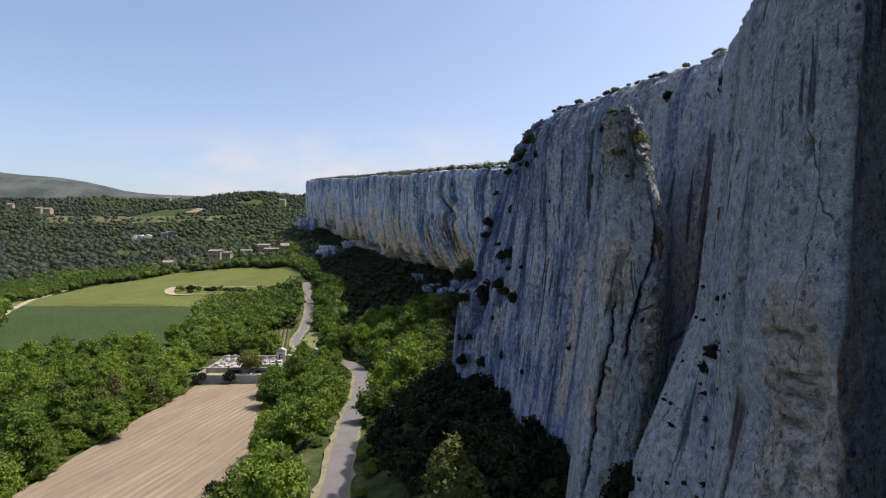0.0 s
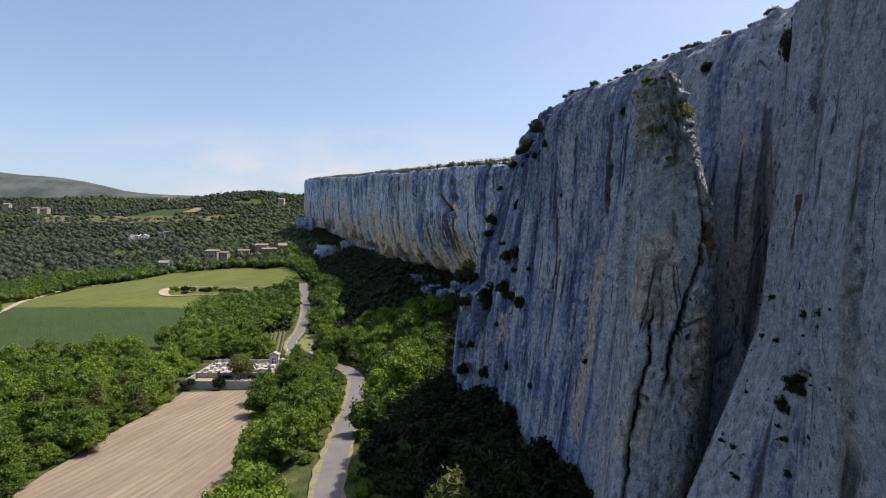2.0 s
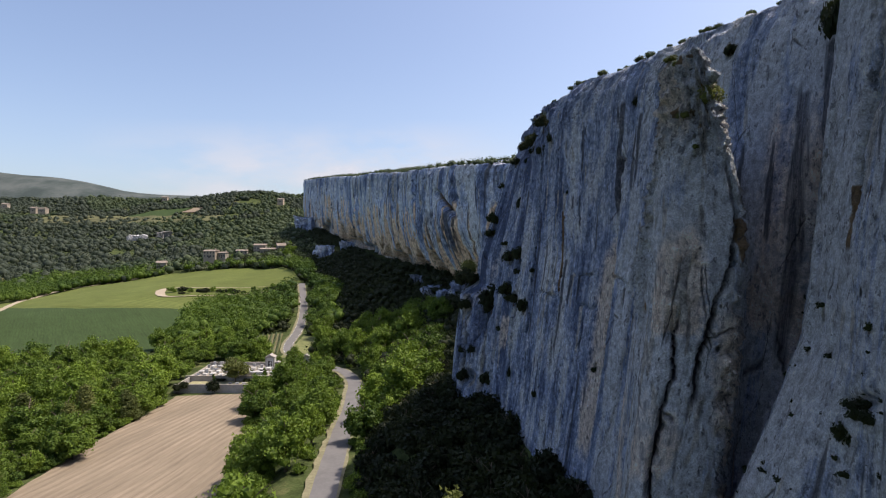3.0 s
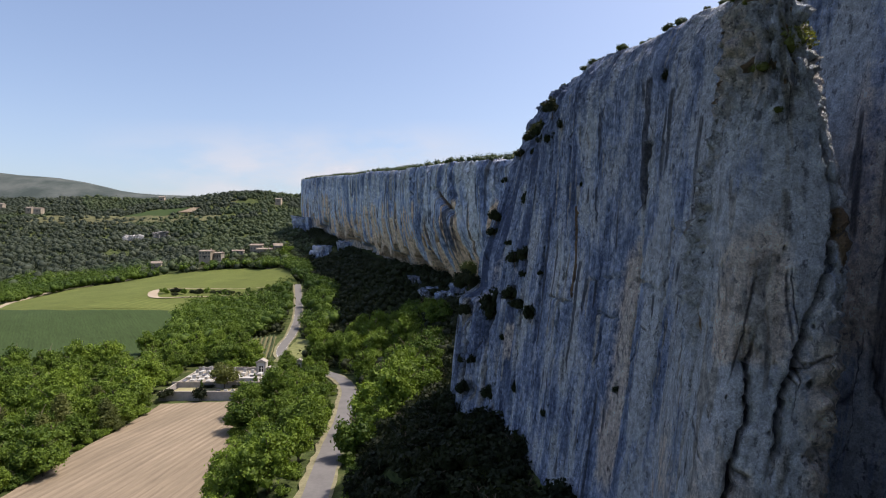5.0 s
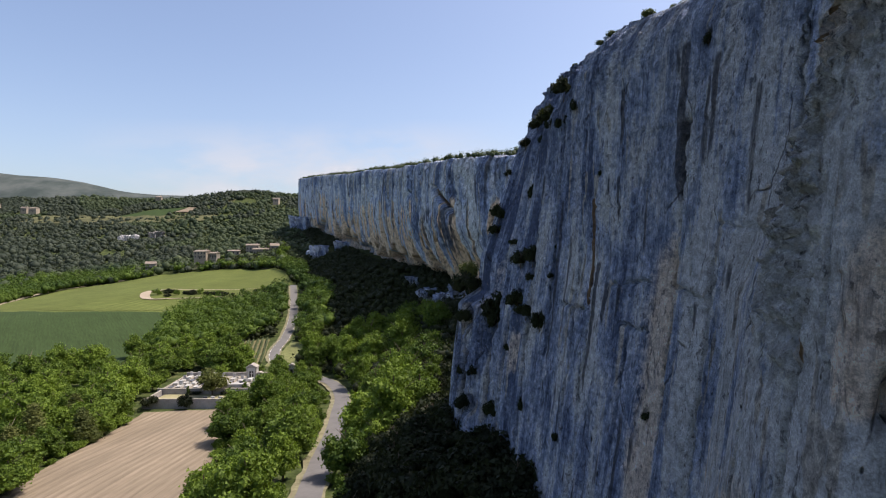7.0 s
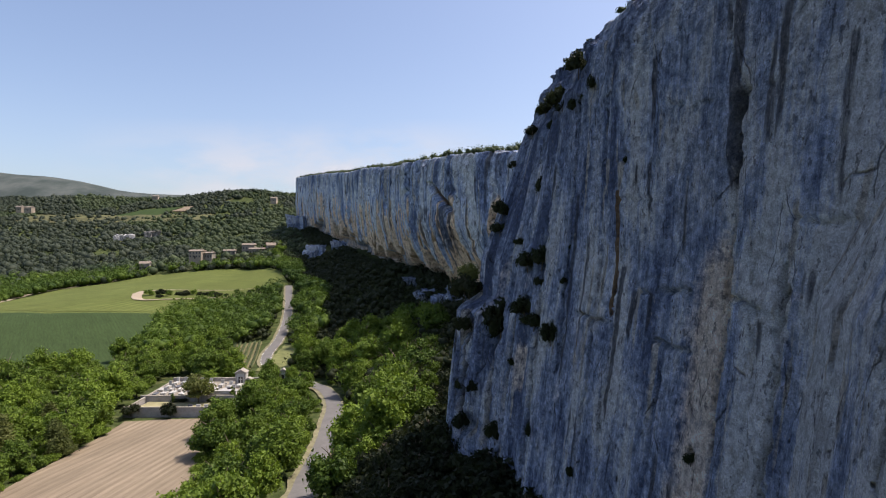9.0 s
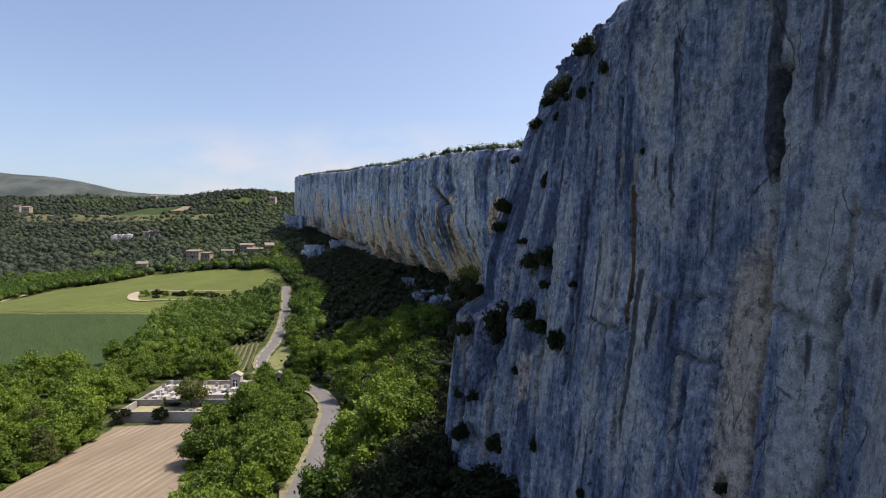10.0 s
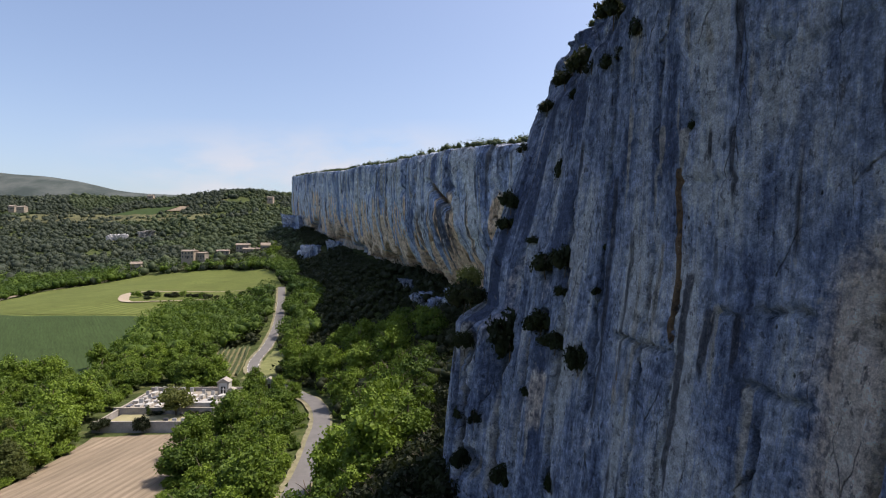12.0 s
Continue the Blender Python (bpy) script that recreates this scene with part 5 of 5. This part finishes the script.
FACE_SHRUBS += [(84.0, 49.0, 0.6, 1.0), (82.0, 49.5, 0.5, 1.0), (86.5, 47.5, 0.5, 1.0), (89.0, 44.5, 0.4, 1.0), (83.8, 22.5, 0.3, 1.8), (86.9, 22.0, 0.3, 1.8), (73.6, 21.5, 0.25, 2.6), (67.5, 21.0, 0.2, 1.8)]
for y, z, s, tall in FACE_SHRUBS:
    p = min((face_at(y + a, z + b) for a, b in ((0, 0), (1.1, 0), (-1.1, 0), (0, 1.3), (0, -1.3))), key=lambda q: q[0] + 0.25 * (q[1] - y))
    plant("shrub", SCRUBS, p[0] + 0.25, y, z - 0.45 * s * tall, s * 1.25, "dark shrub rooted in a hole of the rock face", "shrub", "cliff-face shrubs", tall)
# small dark tufts strewn over the foot of the wall between the pinnacle and the pillar
for k in range(150):
    y, z = rng.uniform(25.5, 34.8), 16 + 19 * rng.random() ** 1.2
    p = face_at(y, z)
    plant("shrub", TUFTS, p[0] + 0.05, p[1], p[2] - 0.1, float(0.04 + 0.16 * rng.random() ** 2), "tiny dark tuft growing from the rock face", "shrub", "rock-face tufts", 1.0)
plant("shrub", DRY, 12.25, 35.75, 42.5, 0.5, "olive-yellow bush on the edge of the pinnacle", "shrub")
for y, z, s in [(35.9, 42.0, 0.22), (36.6, 44.6, 0.2), (37.2, 45.2, 0.22), (35.6, 40.6, 0.15)]:
    p = face_at(y, z, PIN_P)
    plant("grass_tuft", DRY, p[0] + 0.05, p[1], p[2] - 0.1, s, "dry straw-coloured grass tuft on the pinnacle", "grass", "pinnacle tufts", 0.8)
plant("shrub", DRY, 4.0, 91.5, 32.2, 1.0, "pale yellow-green shrub on the end of the buttress", "shrub", "", 1.1)

# shrubs along the far rim: too many to count
rr = len(FAR_P) - len(CAP)
cols = rng.integers(60, FAR_P.shape[1] - 120, 1300)
pts = np.array([FAR_P[rr + int(g), c] for c, g in zip(cols, rng.integers(0, 9, 1300))])
dens = fbm(pts[:, 1] / 12, pts[:, 0] / 12, 6.0, 2) > -0.12
pts = pts[dens]
rim_size = rng.uniform(0.8, 3.2, len(pts))
woods("rim_scrub", pts[:, 0], pts[:, 1], pts[:, 2] - 0.1 - 0.26 * rim_size, rim_size, 2, None, LEAF_FAR, "green scrub along the rim of the far cliff", 30, 0.35)


# ---- rock outcrops ----
def outcrop(x, y, z, size, material, label, seed):
    v, f = ico(5)
    n = fbm(v[:, 0] * 1.6 + seed, v[:, 1] * 1.6, v[:, 2] * 0.7, 5, 0.6)
    g = np.abs(fbm(v[:, 0] * 3.5 + seed, v[:, 1] * 3.5, v[:, 2] * 0.5, 4, 0.6))
    r = 1 + 1.4 * n - 0.9 * g
    w = v * r[:, None] * np.array(size)
    w[:, 2] = np.clip(w[:, 2], -size[2] * 0.6, size[2] * (0.55 + 0.25 * n))
    me = mesh_of("rock_outcrop", w, f, material, False)
    if material is ROCK_FAR:
        bare = np.zeros(len(w))
        weathered(me, w[:, 0] + w[:, 1], w[:, 2], {"dark": bare, "pale": bare, "ochre": bare, "rust": bare, "lichen": bare + 0.4, "shade": bare + 0.47})
    ob = new("rock_outcrop", me)
    ob.location = (x, y, z)
    return tagged(ob, label, "rock")


outcrop(-86, 428, 30, (7, 6, 14), ROCK_FAR, "grey limestone outcrop among scrub below the cliff", 3.0)
outcrop(-72, 432, 33, (4.5, 5, 13), ROCK_FAR, "grey limestone outcrop among scrub below the cliff", 31.0)
outcrop(-141, 600, 58, (9, 8, 16), ROCK_FAR, "shaded grey limestone outcrop at the end of the cliff", 9.0)
outcrop(-152, 626, 60, (9, 8, 18), ROCK_FAR, "shaded grey limestone outcrop at the end of the cliff", 13.0)
for bx, by, bs, seed in ((1.5, 200, 3.2, 41.0), (6.0, 190, 4.0, 43.0), (-3.5, 214, 2.6, 47.0), (-10.0, 236, 2.4, 53.0)):
    outcrop(bx, by, float(land(bx, by)) + bs * 0.7, (bs, bs, bs * 1.3), ROCK_FAR, "pale fallen limestone boulder at the foot of the cliff", seed)
CHALK = simple("bare_white_rock", (0.46, 0.445, 0.43), 0.95, 0.25, 0.12, 0.3)
outcrop(-366, 684, 42, (9, 6, 17), CHALK, "bare white rock scar on the wooded slope", 17.0)
outcrop(-343, 702, 50, (10, 5, 11), simple("grey_scar_rock", (0.24, 0.225, 0.21), 0.95, 0.3, 0.15, 0.3), "bare grey rock scar on the wooded slope", 23.0)

# ---- the small vineyard's rows ----
for k in range(8):
    x0, y0 = -54.9 - k * 1.75, 195.5 + k * 0.3
    t, a = np.meshgrid(np.linspace(0, 1, 90), np.arange(7) / 6 * math.pi, indexing="ij")
    hx, hy = x0 - 7.6 * t, y0 + 32.5 * t
    w = 1 + 0.8 * gnoise(hx * 1.3, hy * 1.3, a * 1.5)
    top_z = land(hx, hy) + 0.15 + np.sin(a) * 0.85 * w
    row = new("vine_hedge", mesh_of("vine_hedge", np.stack([hx + np.cos(a) * 0.38 * w, hy + 0.3 * gnoise(hx * 3, hy * 3, a), top_z], -1).reshape(-1, 3), grid_faces(90, 7), LEAF_FAR))
    tagged(row, "row of green vines in the small roadside plot", "vines", "vine rows")

# hedge of bushes between the vineyard terraces
for k in range(17):
    x = -152 + k * 3.7
    y = 327 + rng.normal(0, 2.5)
    plant("bush", SCRUBS if k % 3 else OAKS_S, x, y, float(land(x, y)), float(rng.uniform(0.9, 1.9)) * (1 if k % 3 else 0.5), "green bush in the hedge between the vineyard terraces", "bush", "hedge bushes", 0.9)

# dashed white edge lines of the lane
PAINT = simple("road_paint", (0.72, 0.71, 0.68), 0.7, 0.15, 2.0)
d = np.gradient(road_line, axis=0)
d /= np.linalg.norm(d, axis=1)[:, None]
road_ob = bpy.data.objects["road"]
for i in range(len(road_line)):
    if not 186 < road_line[i, 1] < 300 or i % 3 == 2:
        continue
    for side in (-1, 1):
        c = road_line[i] + np.array([-d[i, 1], d[i, 0]]) * side * 1.5
        bm = boxed(-0.08, 0.08, -0.9, 0.9, 0.0, 0.012)
        ob = part("edge_line", bm, PAINT, road_ob, "white edge line")
        ob.matrix_basis = Matrix.Translation((c[0], c[1], float(land(c[0], c[1])) + 0.432)) @ Matrix.Rotation(math.atan2(-d[i, 0], d[i, 1]), 4, "Z")

# ---- the cemetery ----
PLASTER = simple("grey_plaster", (0.30, 0.28, 0.265), 0.95, 0.3, 0.5, 0.02)
COPING = simple("stone_coping", (0.33, 0.30, 0.255), 0.9, 0.2, 0.8, 0.02)
MARBLE = simple("white_tomb_stone", (0.50, 0.485, 0.455), 0.6, 0.15, 1.2, 0.01, per_object=0.3)
GRANITE = simple("dark_granite", (0.10, 0.10, 0.11), 0.35, 0.2, 2.0)
YARD_GRASS = simple("worn_lawn", (0.27, 0.245, 0.135), 1.0, 0.25, 0.25, 0.03)
DARK = simple("dark_doorway", (0.03, 0.028, 0.025), 0.8, 0.2, 2.0)
yard_z = float(land(-56, 160)) + 0.3


def wall_run(name, x0, y0, x1, y1, z, high, label):
    """A plastered wall with a coping on top."""
    length, ang = math.hypot(x1 - x0, y1 - y0), math.atan2(y1 - y0, x1 - x0)
    top = new(name)
    top.matrix_basis = Matrix.Translation((x0, y0, z)) @ Matrix.Rotation(ang, 4, "Z")
    part("wall_face", boxed(0, length, -0.15, 0.15, -1.2, high), PLASTER, top)
    n = max(1, int(length / 2.0))
    for k in range(n):
        part("coping_stone", boxed(k * length / n + 0.01, (k + 1) * length / n - 0.01, -0.22, 0.22, high, high + 0.10, 0.02), COPING, top)
    return tagged(top, label, "wall", "cemetery walls")


tagged(part("cemetery_lawn", boxed(-67, -44.5, 151.6, 161.4, yard_z - 1.5, yard_z + 0.25), YARD_GRASS), "worn dry lawn inside the cemetery wall", "lawn", kind="structure")
tagged(part("cemetery_terrace", boxed(-69, -44.5, 162.0, 178.0, yard_z - 1.5, yard_z + 1.05), simple("cemetery_gravel", (0.27, 0.24, 0.19), 1.0, 0.2, 0.6, 0.02)), "raised gravel terrace of the cemetery", "terrace", kind="structure")
wall_run("cemetery_wall", -67.2, 151.4, -44.3, 151.4, yard_z, 1.75, "long grey plastered wall in front of the cemetery")
wall_run("cemetery_wall", -67.2, 151.6, -69.2, 178, yard_z, 1.25, "grey plastered side wall of the cemetery")
wall_run("cemetery_wall", -69.0, 161.8, -44.4, 161.8, yard_z, 1.55, "low grey retaining wall of the cemetery terrace")
wall_run("cemetery_wall", -69.2, 178.2, -46.0, 178.2, yard_z, 1.9, "grey plastered back wall of the cemetery")


def tomb(x, y, z, w, l, h, stone, head):
    """A slab tomb on a plinth, with a headstone, a cross or a stele."""
    top = new("tomb")
    top.matrix_basis = pose(x, y, z, 0, 0, rng.normal(0, 2))
    part("plinth", boxed(-w / 2 - 0.1, w / 2 + 0.1, -l / 2 - 0.1, l / 2 + 0.1, -0.1, h * 0.4, 0.02), COPING, top)
    part("slab", boxed(-w / 2, w / 2, -l / 2, l / 2, h * 0.4, h, 0.04), stone, top)
    if head == "cross":
        bm = box(bmesh.new(), -0.09, 0.09, l / 2 - 0.3, l / 2 - 0.14, h, h + 1.5, 0.015)
        box(bm, -0.36, 0.36, l / 2 - 0.29, l / 2 - 0.15, h + 0.95, h + 1.12, 0.015)
        part("cross", bm, stone, top)
    elif head == "stele":
        bm = box(bmesh.new(), -w * 0.4, w * 0.4, l / 2 - 0.35, l / 2 - 0.1, h, h + 1.0, 0.06)
        part("headstone", bm, stone, top)
    return tagged(top, "pale stone tomb with a slab and %s" % {"cross": "a standing cross", "stele": "an upright headstone", "none": "no headstone"}[head] if stone != GRANITE else "dark polished granite tomb with an upright headstone", "tomb", "cemetery tombs")


for r, y in enumerate((164.6, 168.2, 171.8, 175.4)):
    for k in range(10):
        x = -67 + k * 2.15 + rng.uniform(-0.2, 0.2)
        if rng.random() < 0.14 or (r == 3 and k in (6, 7, 8)):
            continue
        stone = GRANITE if rng.random() < 0.16 else MARBLE
        tomb(x, y + rng.uniform(-0.2, 0.2), yard_z + 1.05, rng.uniform(0.9, 1.3), 2.1, rng.uniform(0.35, 0.8), stone, ("cross", "stele", "stele", "none")[int(rng.integers(4))])
for k in range(5):
    tomb(-54.2 + k * 1.75, 153.6, yard_z + 0.25, 1.2, 1.9, 0.35, MARBLE if k % 3 else GRANITE, "stele")
t = tomb(-50.5, 163.9, yard_z + 1.05, 6.2, 1.5, 1.25, MARBLE, "none")
tagged(t, "long white stone family vault on the terrace edge", "tomb")


def mausoleum(x, y, z, w, d, h):
    """A small gabled stone tomb house with a doorway."""
    top = new("mausoleum")
    top.matrix_basis = pose(x, y, z, 0, 0, 4)
    part("base_step", boxed(-w / 2 - 0.25, w / 2 + 0.25, -d / 2 - 0.25, d / 2 + 0.25, -0.1, 0.25, 0.03), COPING, top)
    part("chamber", boxed(-w / 2, w / 2, -d / 2, d / 2, 0.25, h, 0.03), MARBLE, top)
    part("doorway", boxed(-w * 0.2, w * 0.2, -d / 2 - 0.02, -d / 2 + 0.05, 0.28, h * 0.72), DARK, top)
    for s in (-1, 1):
        part("pilaster", boxed(s * w * 0.42 - 0.12, s * w * 0.42 + 0.12, -d / 2 - 0.1, -d / 2 - 0.002, 0.25, h, 0.02), COPING, top)
    part("cornice", boxed(-w / 2 - 0.18, w / 2 + 0.18, -d / 2 - 0.18, d / 2 + 0.18, h, h + 0.16, 0.03), COPING, top)
    bm = bmesh.new()
    a = [bm.verts.new(c) for c in ((-w / 2 - 0.2, -d / 2 - 0.2, h + 0.16), (w / 2 + 0.2, -d / 2 - 0.2, h + 0.16), (0, -d / 2 - 0.2, h + 0.16 + w * 0.32), (-w / 2 - 0.2, d / 2 + 0.2, h + 0.16), (w / 2 + 0.2, d / 2 + 0.2, h + 0.16), (0, d / 2 + 0.2, h + 0.16 + w * 0.32))]
    for f in ((0, 1, 2), (5, 4, 3), (1, 4, 5, 2), (0, 2, 5, 3), (0, 3, 4, 1)):
        bm.faces.new([a[i] for i in f])
    part("gable_roof", bm, COPING, top)
    return tagged(top, "small gabled stone mausoleum with a dark doorway", "mausoleum")


mausoleum(-50.0, 174.6, yard_z + 1.05, 2.6, 2.4, 3.1)
mausoleum(-46.6, 170.0, yard_z + 1.05, 1.5, 1.4, 2.3)
m = mausoleum(-40.5, 178.5, float(land(-40.5, 178.5)), 1.7, 1.5, 3.0)
tagged(m, "roadside stone shrine with a dark niche and pointed roof", "shrine")
plant("cypress", CYPRESS, -48.0, 162.9, yard_z + 0.3, 0.85, "dark narrow clipped cypress beside the tombs", "tree", "cemetery cypresses", 0.85)
plant("cypress", CYPRESS, -61.0, 160.6, yard_z + 0.2, 0.62, "dark narrow clipped cypress beside the tombs", "tree", "cemetery cypresses", 0.85)
plant("umbrella_pine", UMBRELLA, -55.2, 160.8, yard_z + 0.2, 1.0, "broad dark green pine shading the cemetery", "tree")
plant("bush", SCRUBS, -57.0, 150.4, yard_z, 1.15, "green bush in front of the cemetery wall", "bush", "cemetery bushes", 1.5)
plant("bush", SCRUBS, -65.4, 150.8, yard_z + 0.5, 1.3, "green creeper over the cemetery wall", "bush", "cemetery bushes", 0.9)
for x in (-60.5, -58.8, -52.5, -50.8, -49.0):
    plant("hedge_bush", SCRUBS, x, 161.0, yard_z + 0.2, 0.62, "low dark clipped hedge along the terrace wall", "hedge", "cemetery hedge", 0.8)

# ---- houses ----
RENDER_TAN = simple("tan_render", (0.31, 0.26, 0.20), 0.95, 0.2, 0.2, 0.02)
STONE_WALL = simple("rubble_stone_wall", (0.25, 0.225, 0.185), 0.95, 0.3, 0.5, 0.05)
TILES = simple("canal_tiles", (0.235, 0.195, 0.155), 0.9, 0.25, 0.5, 0.05)
SHUTTER = simple("window_glass_dark", (0.05, 0.055, 0.06), 0.3, 0.2, 1.0)


def house(x, y, w, d, h, turn, wall, label, roof_rise=0.22, storeys=2, windows=4, lift=1.5, floor_z=None):
    """A farmhouse: walls, low tiled gable roof, windows with sills, a door and a chimney."""
    top = new("house")
    z = floor_z if floor_z else float(land(x, y)) - 0.4 + lift
    top.matrix_basis = pose(x, y, z, 0, 0, turn)
    part("wall", boxed(-w / 2, w / 2, -d / 2, d / 2, -6, h), wall, top)
    e, r = 0.5, d * roof_rise
    bm = bmesh.new()
    lo, hi = h + 0.02, h + r
    a = [bm.verts.new(c) for c in ((-w / 2 - e, -d / 2 - e, lo), (w / 2 + e, -d / 2 - e, lo), (w / 2 + e, d / 2 + e, lo), (-w / 2 - e, d / 2 + e, lo), (-w / 2 - e, 0, hi), (w / 2 + e, 0, hi))]
    for f in ((0, 1, 5, 4), (3, 4, 5, 2), (0, 4, 3), (1, 2, 5), (0, 3, 2, 1)):
        bm.faces.new([a[i] for i in f])
    part("roof", bm, TILES, top)
    part("chimney", boxed(w * 0.28, w * 0.28 + 0.8, -0.4, 0.4, h + r * 0.4, h + r + 1.0), wall, top)
    for s in range(storeys):
        for k in range(windows):
            cx = -w / 2 + (k + 0.5) * w / windows
            zb = 1.0 + s * 2.8
            if zb + 1.4 > h:
                continue
            win = part("window", boxed(cx - 0.5, cx + 0.5, -d / 2 - 0.03, -d / 2 + 0.1, zb, zb + 1.4), SHUTTER, top)
            part("sill", boxed(cx - 0.65, cx + 0.65, -d / 2 - 0.15, -d / 2 - 0.004, zb - 0.12, zb), COPING, win)
    part("door", boxed(-0.5, 0.5, -d / 2 - 0.05, -d / 2 + 0.1, 0.0, 2.1), DARK, top)
    return tagged(top, label, "house")


house(-191, 476, 10, 8, 5.8, -6, RENDER_TAN, "tan two-storey farmhouse with a low tiled roof", 0.16, floor_z=28.6)
house(-182, 478, 6, 6, 4.2, -6, STONE_WALL, "low stone outbuilding beside the tan farmhouse", 0.16, 1, 3, floor_z=28.8)
house(-170, 488, 9, 5, 3.2, 10, STONE_WALL, "long low stone barn with a pale tiled roof", 0.2, 1, 3, floor_z=31.5)
house(-159, 502, 10, 7, 7.2, 4, STONE_WALL, "tall stone farmhouse with a tiled roof", 0.2, 2, 4, floor_z=32.2)
house(-150, 495, 12, 6, 4.2, 6, STONE_WALL, "long stone farm wing with a tiled roof", 0.2, 1, 5, floor_z=31.8)
house(-141, 502, 7, 7, 6.4, 24, STONE_WALL, "square stone house with a steep tiled roof", 0.34, 2, 2, floor_z=32.6)
house(-229, 470, 7, 6, 5.0, 15, STONE_WALL, "small stone cottage among trees", 0.3)
for x, y, w in ((-595, 850, 11), (-612, 855, 8), (-480, 985, 9), (-690, 900, 9), (-260, 915, 9)):
    house(x, y, w, 8, 5.0, rng.uniform(-15, 15), RENDER_TAN, "distant pale house on the wooded hill", 0.2, 1, 4, 4.0)

# trees round the farms
for x, y, s in ((-197, 467, 0.75), (-190, 465, 0.7), (-183, 466, 0.75), (-176, 472, 0.7), (-166, 492, 0.6), (-160, 488, 0.65), (-153, 487, 0.6), (-146, 490, 0.65), (-138, 492, 0.7), (-201, 468, 0.8), (-172, 470, 0.7), (-164, 481, 0.5), (-190, 486, 1.1), (-172, 490, 1.0), (-133, 487, 0.6), (-132, 494, 1.0), (-128, 484, 1.1), (-122, 474, 1.2), (-126, 466, 1.1), (-134, 476, 0.8),
                (-160, 510, 1.2), (-146, 512, 1.2), (-136, 512, 1.0), (-178, 488, 0.9), (-197, 478, 0.9), (-222, 462, 0.9), (-236, 464, 1.0), (-215, 470, 1.0)):
    plant("oak_tree", OAKS, x, y, float(land(x, y)), s, "rounded green tree beside the stone farms", "tree", "farm trees", 0.95)
plant("oak_tree", YELLOW, -143, 515, float(land(-143, 515)) + 1, 0.9, "bright yellow-green tree behind the stone farms", "tree")
plant("cypress", CYPRESS, -146, 491, float(land(-146, 491)), 1.3, "narrow dark cypress beside the stone farms", "tree")

# olive grove in front of the farms
for x, y in zip(*scatter(-190, -128, 452, 474, 5.5)):
    plant("olive_tree", OLIVES, x, y, float(land(x, y)), float(rng.uniform(0.8, 1.2)), "small grey-green olive tree in the grove", "tree", "olive grove", 0.9)

# ---- a bank of thin cloud low over the horizon ----
m, n, l, b = mat("thin_cloud")
v = coords(n, l, (0.0009, 0.0009, 0.0022))
xyz = n.new("ShaderNodeSeparateXYZ")
l.new(n.new("ShaderNodeTexCoord").outputs["Generated"], xyz.inputs[0])
fx = ramp(n, l, xyz.outputs["X"], [(0.0, grey(0)), (0.35, grey(0.75)), (0.62, grey(1)), (0.80, grey(0.75)), (1.0, grey(0))])
fz = ramp(n, l, xyz.outputs["Z"], [(0.0, grey(1)), (0.6, grey(0.95)), (0.8, grey(0.5)), (1.0, grey(0))])
puff = ramp(n, l, noise_tex(n, l, v, 1.0, 6, 0.55), [(0.38, grey(0)), (0.54, grey(1))])
alpha = calc(n, l, "MULTIPLY", calc(n, l, "MULTIPLY", fx, fz), puff)
em, tr, ms = n.new("ShaderNodeEmission"), n.new("ShaderNodeBsdfTransparent"), n.new("ShaderNodeMixShader")
em.inputs["Color"].default_value, em.inputs["Strength"].default_value = (0.90, 0.93, 1.0, 1), 0.68
l.new(calc(n, l, "MULTIPLY", alpha, 0.9), ms.inputs[0])
l.new(tr.outputs[0], ms.inputs[1])
l.new(em.outputs[0], ms.inputs[2])
l.new(ms.outputs[0], n["Material Output"].inputs["Surface"])
xs = np.linspace(-3000, 700, 40)
zs = np.linspace(120, 1080, 12)
X, Z = np.meshgrid(xs, zs)
cloud = new("backdrop", mesh_of("backdrop", np.stack([X, 4550 + 0 * X - 0.00003 * (X + 700) ** 2, Z], -1).reshape(-1, 3), grid_faces(12, 40), m))
tagged(cloud, "bank of thin white cloud low over the horizon", "cloud", kind="structure")
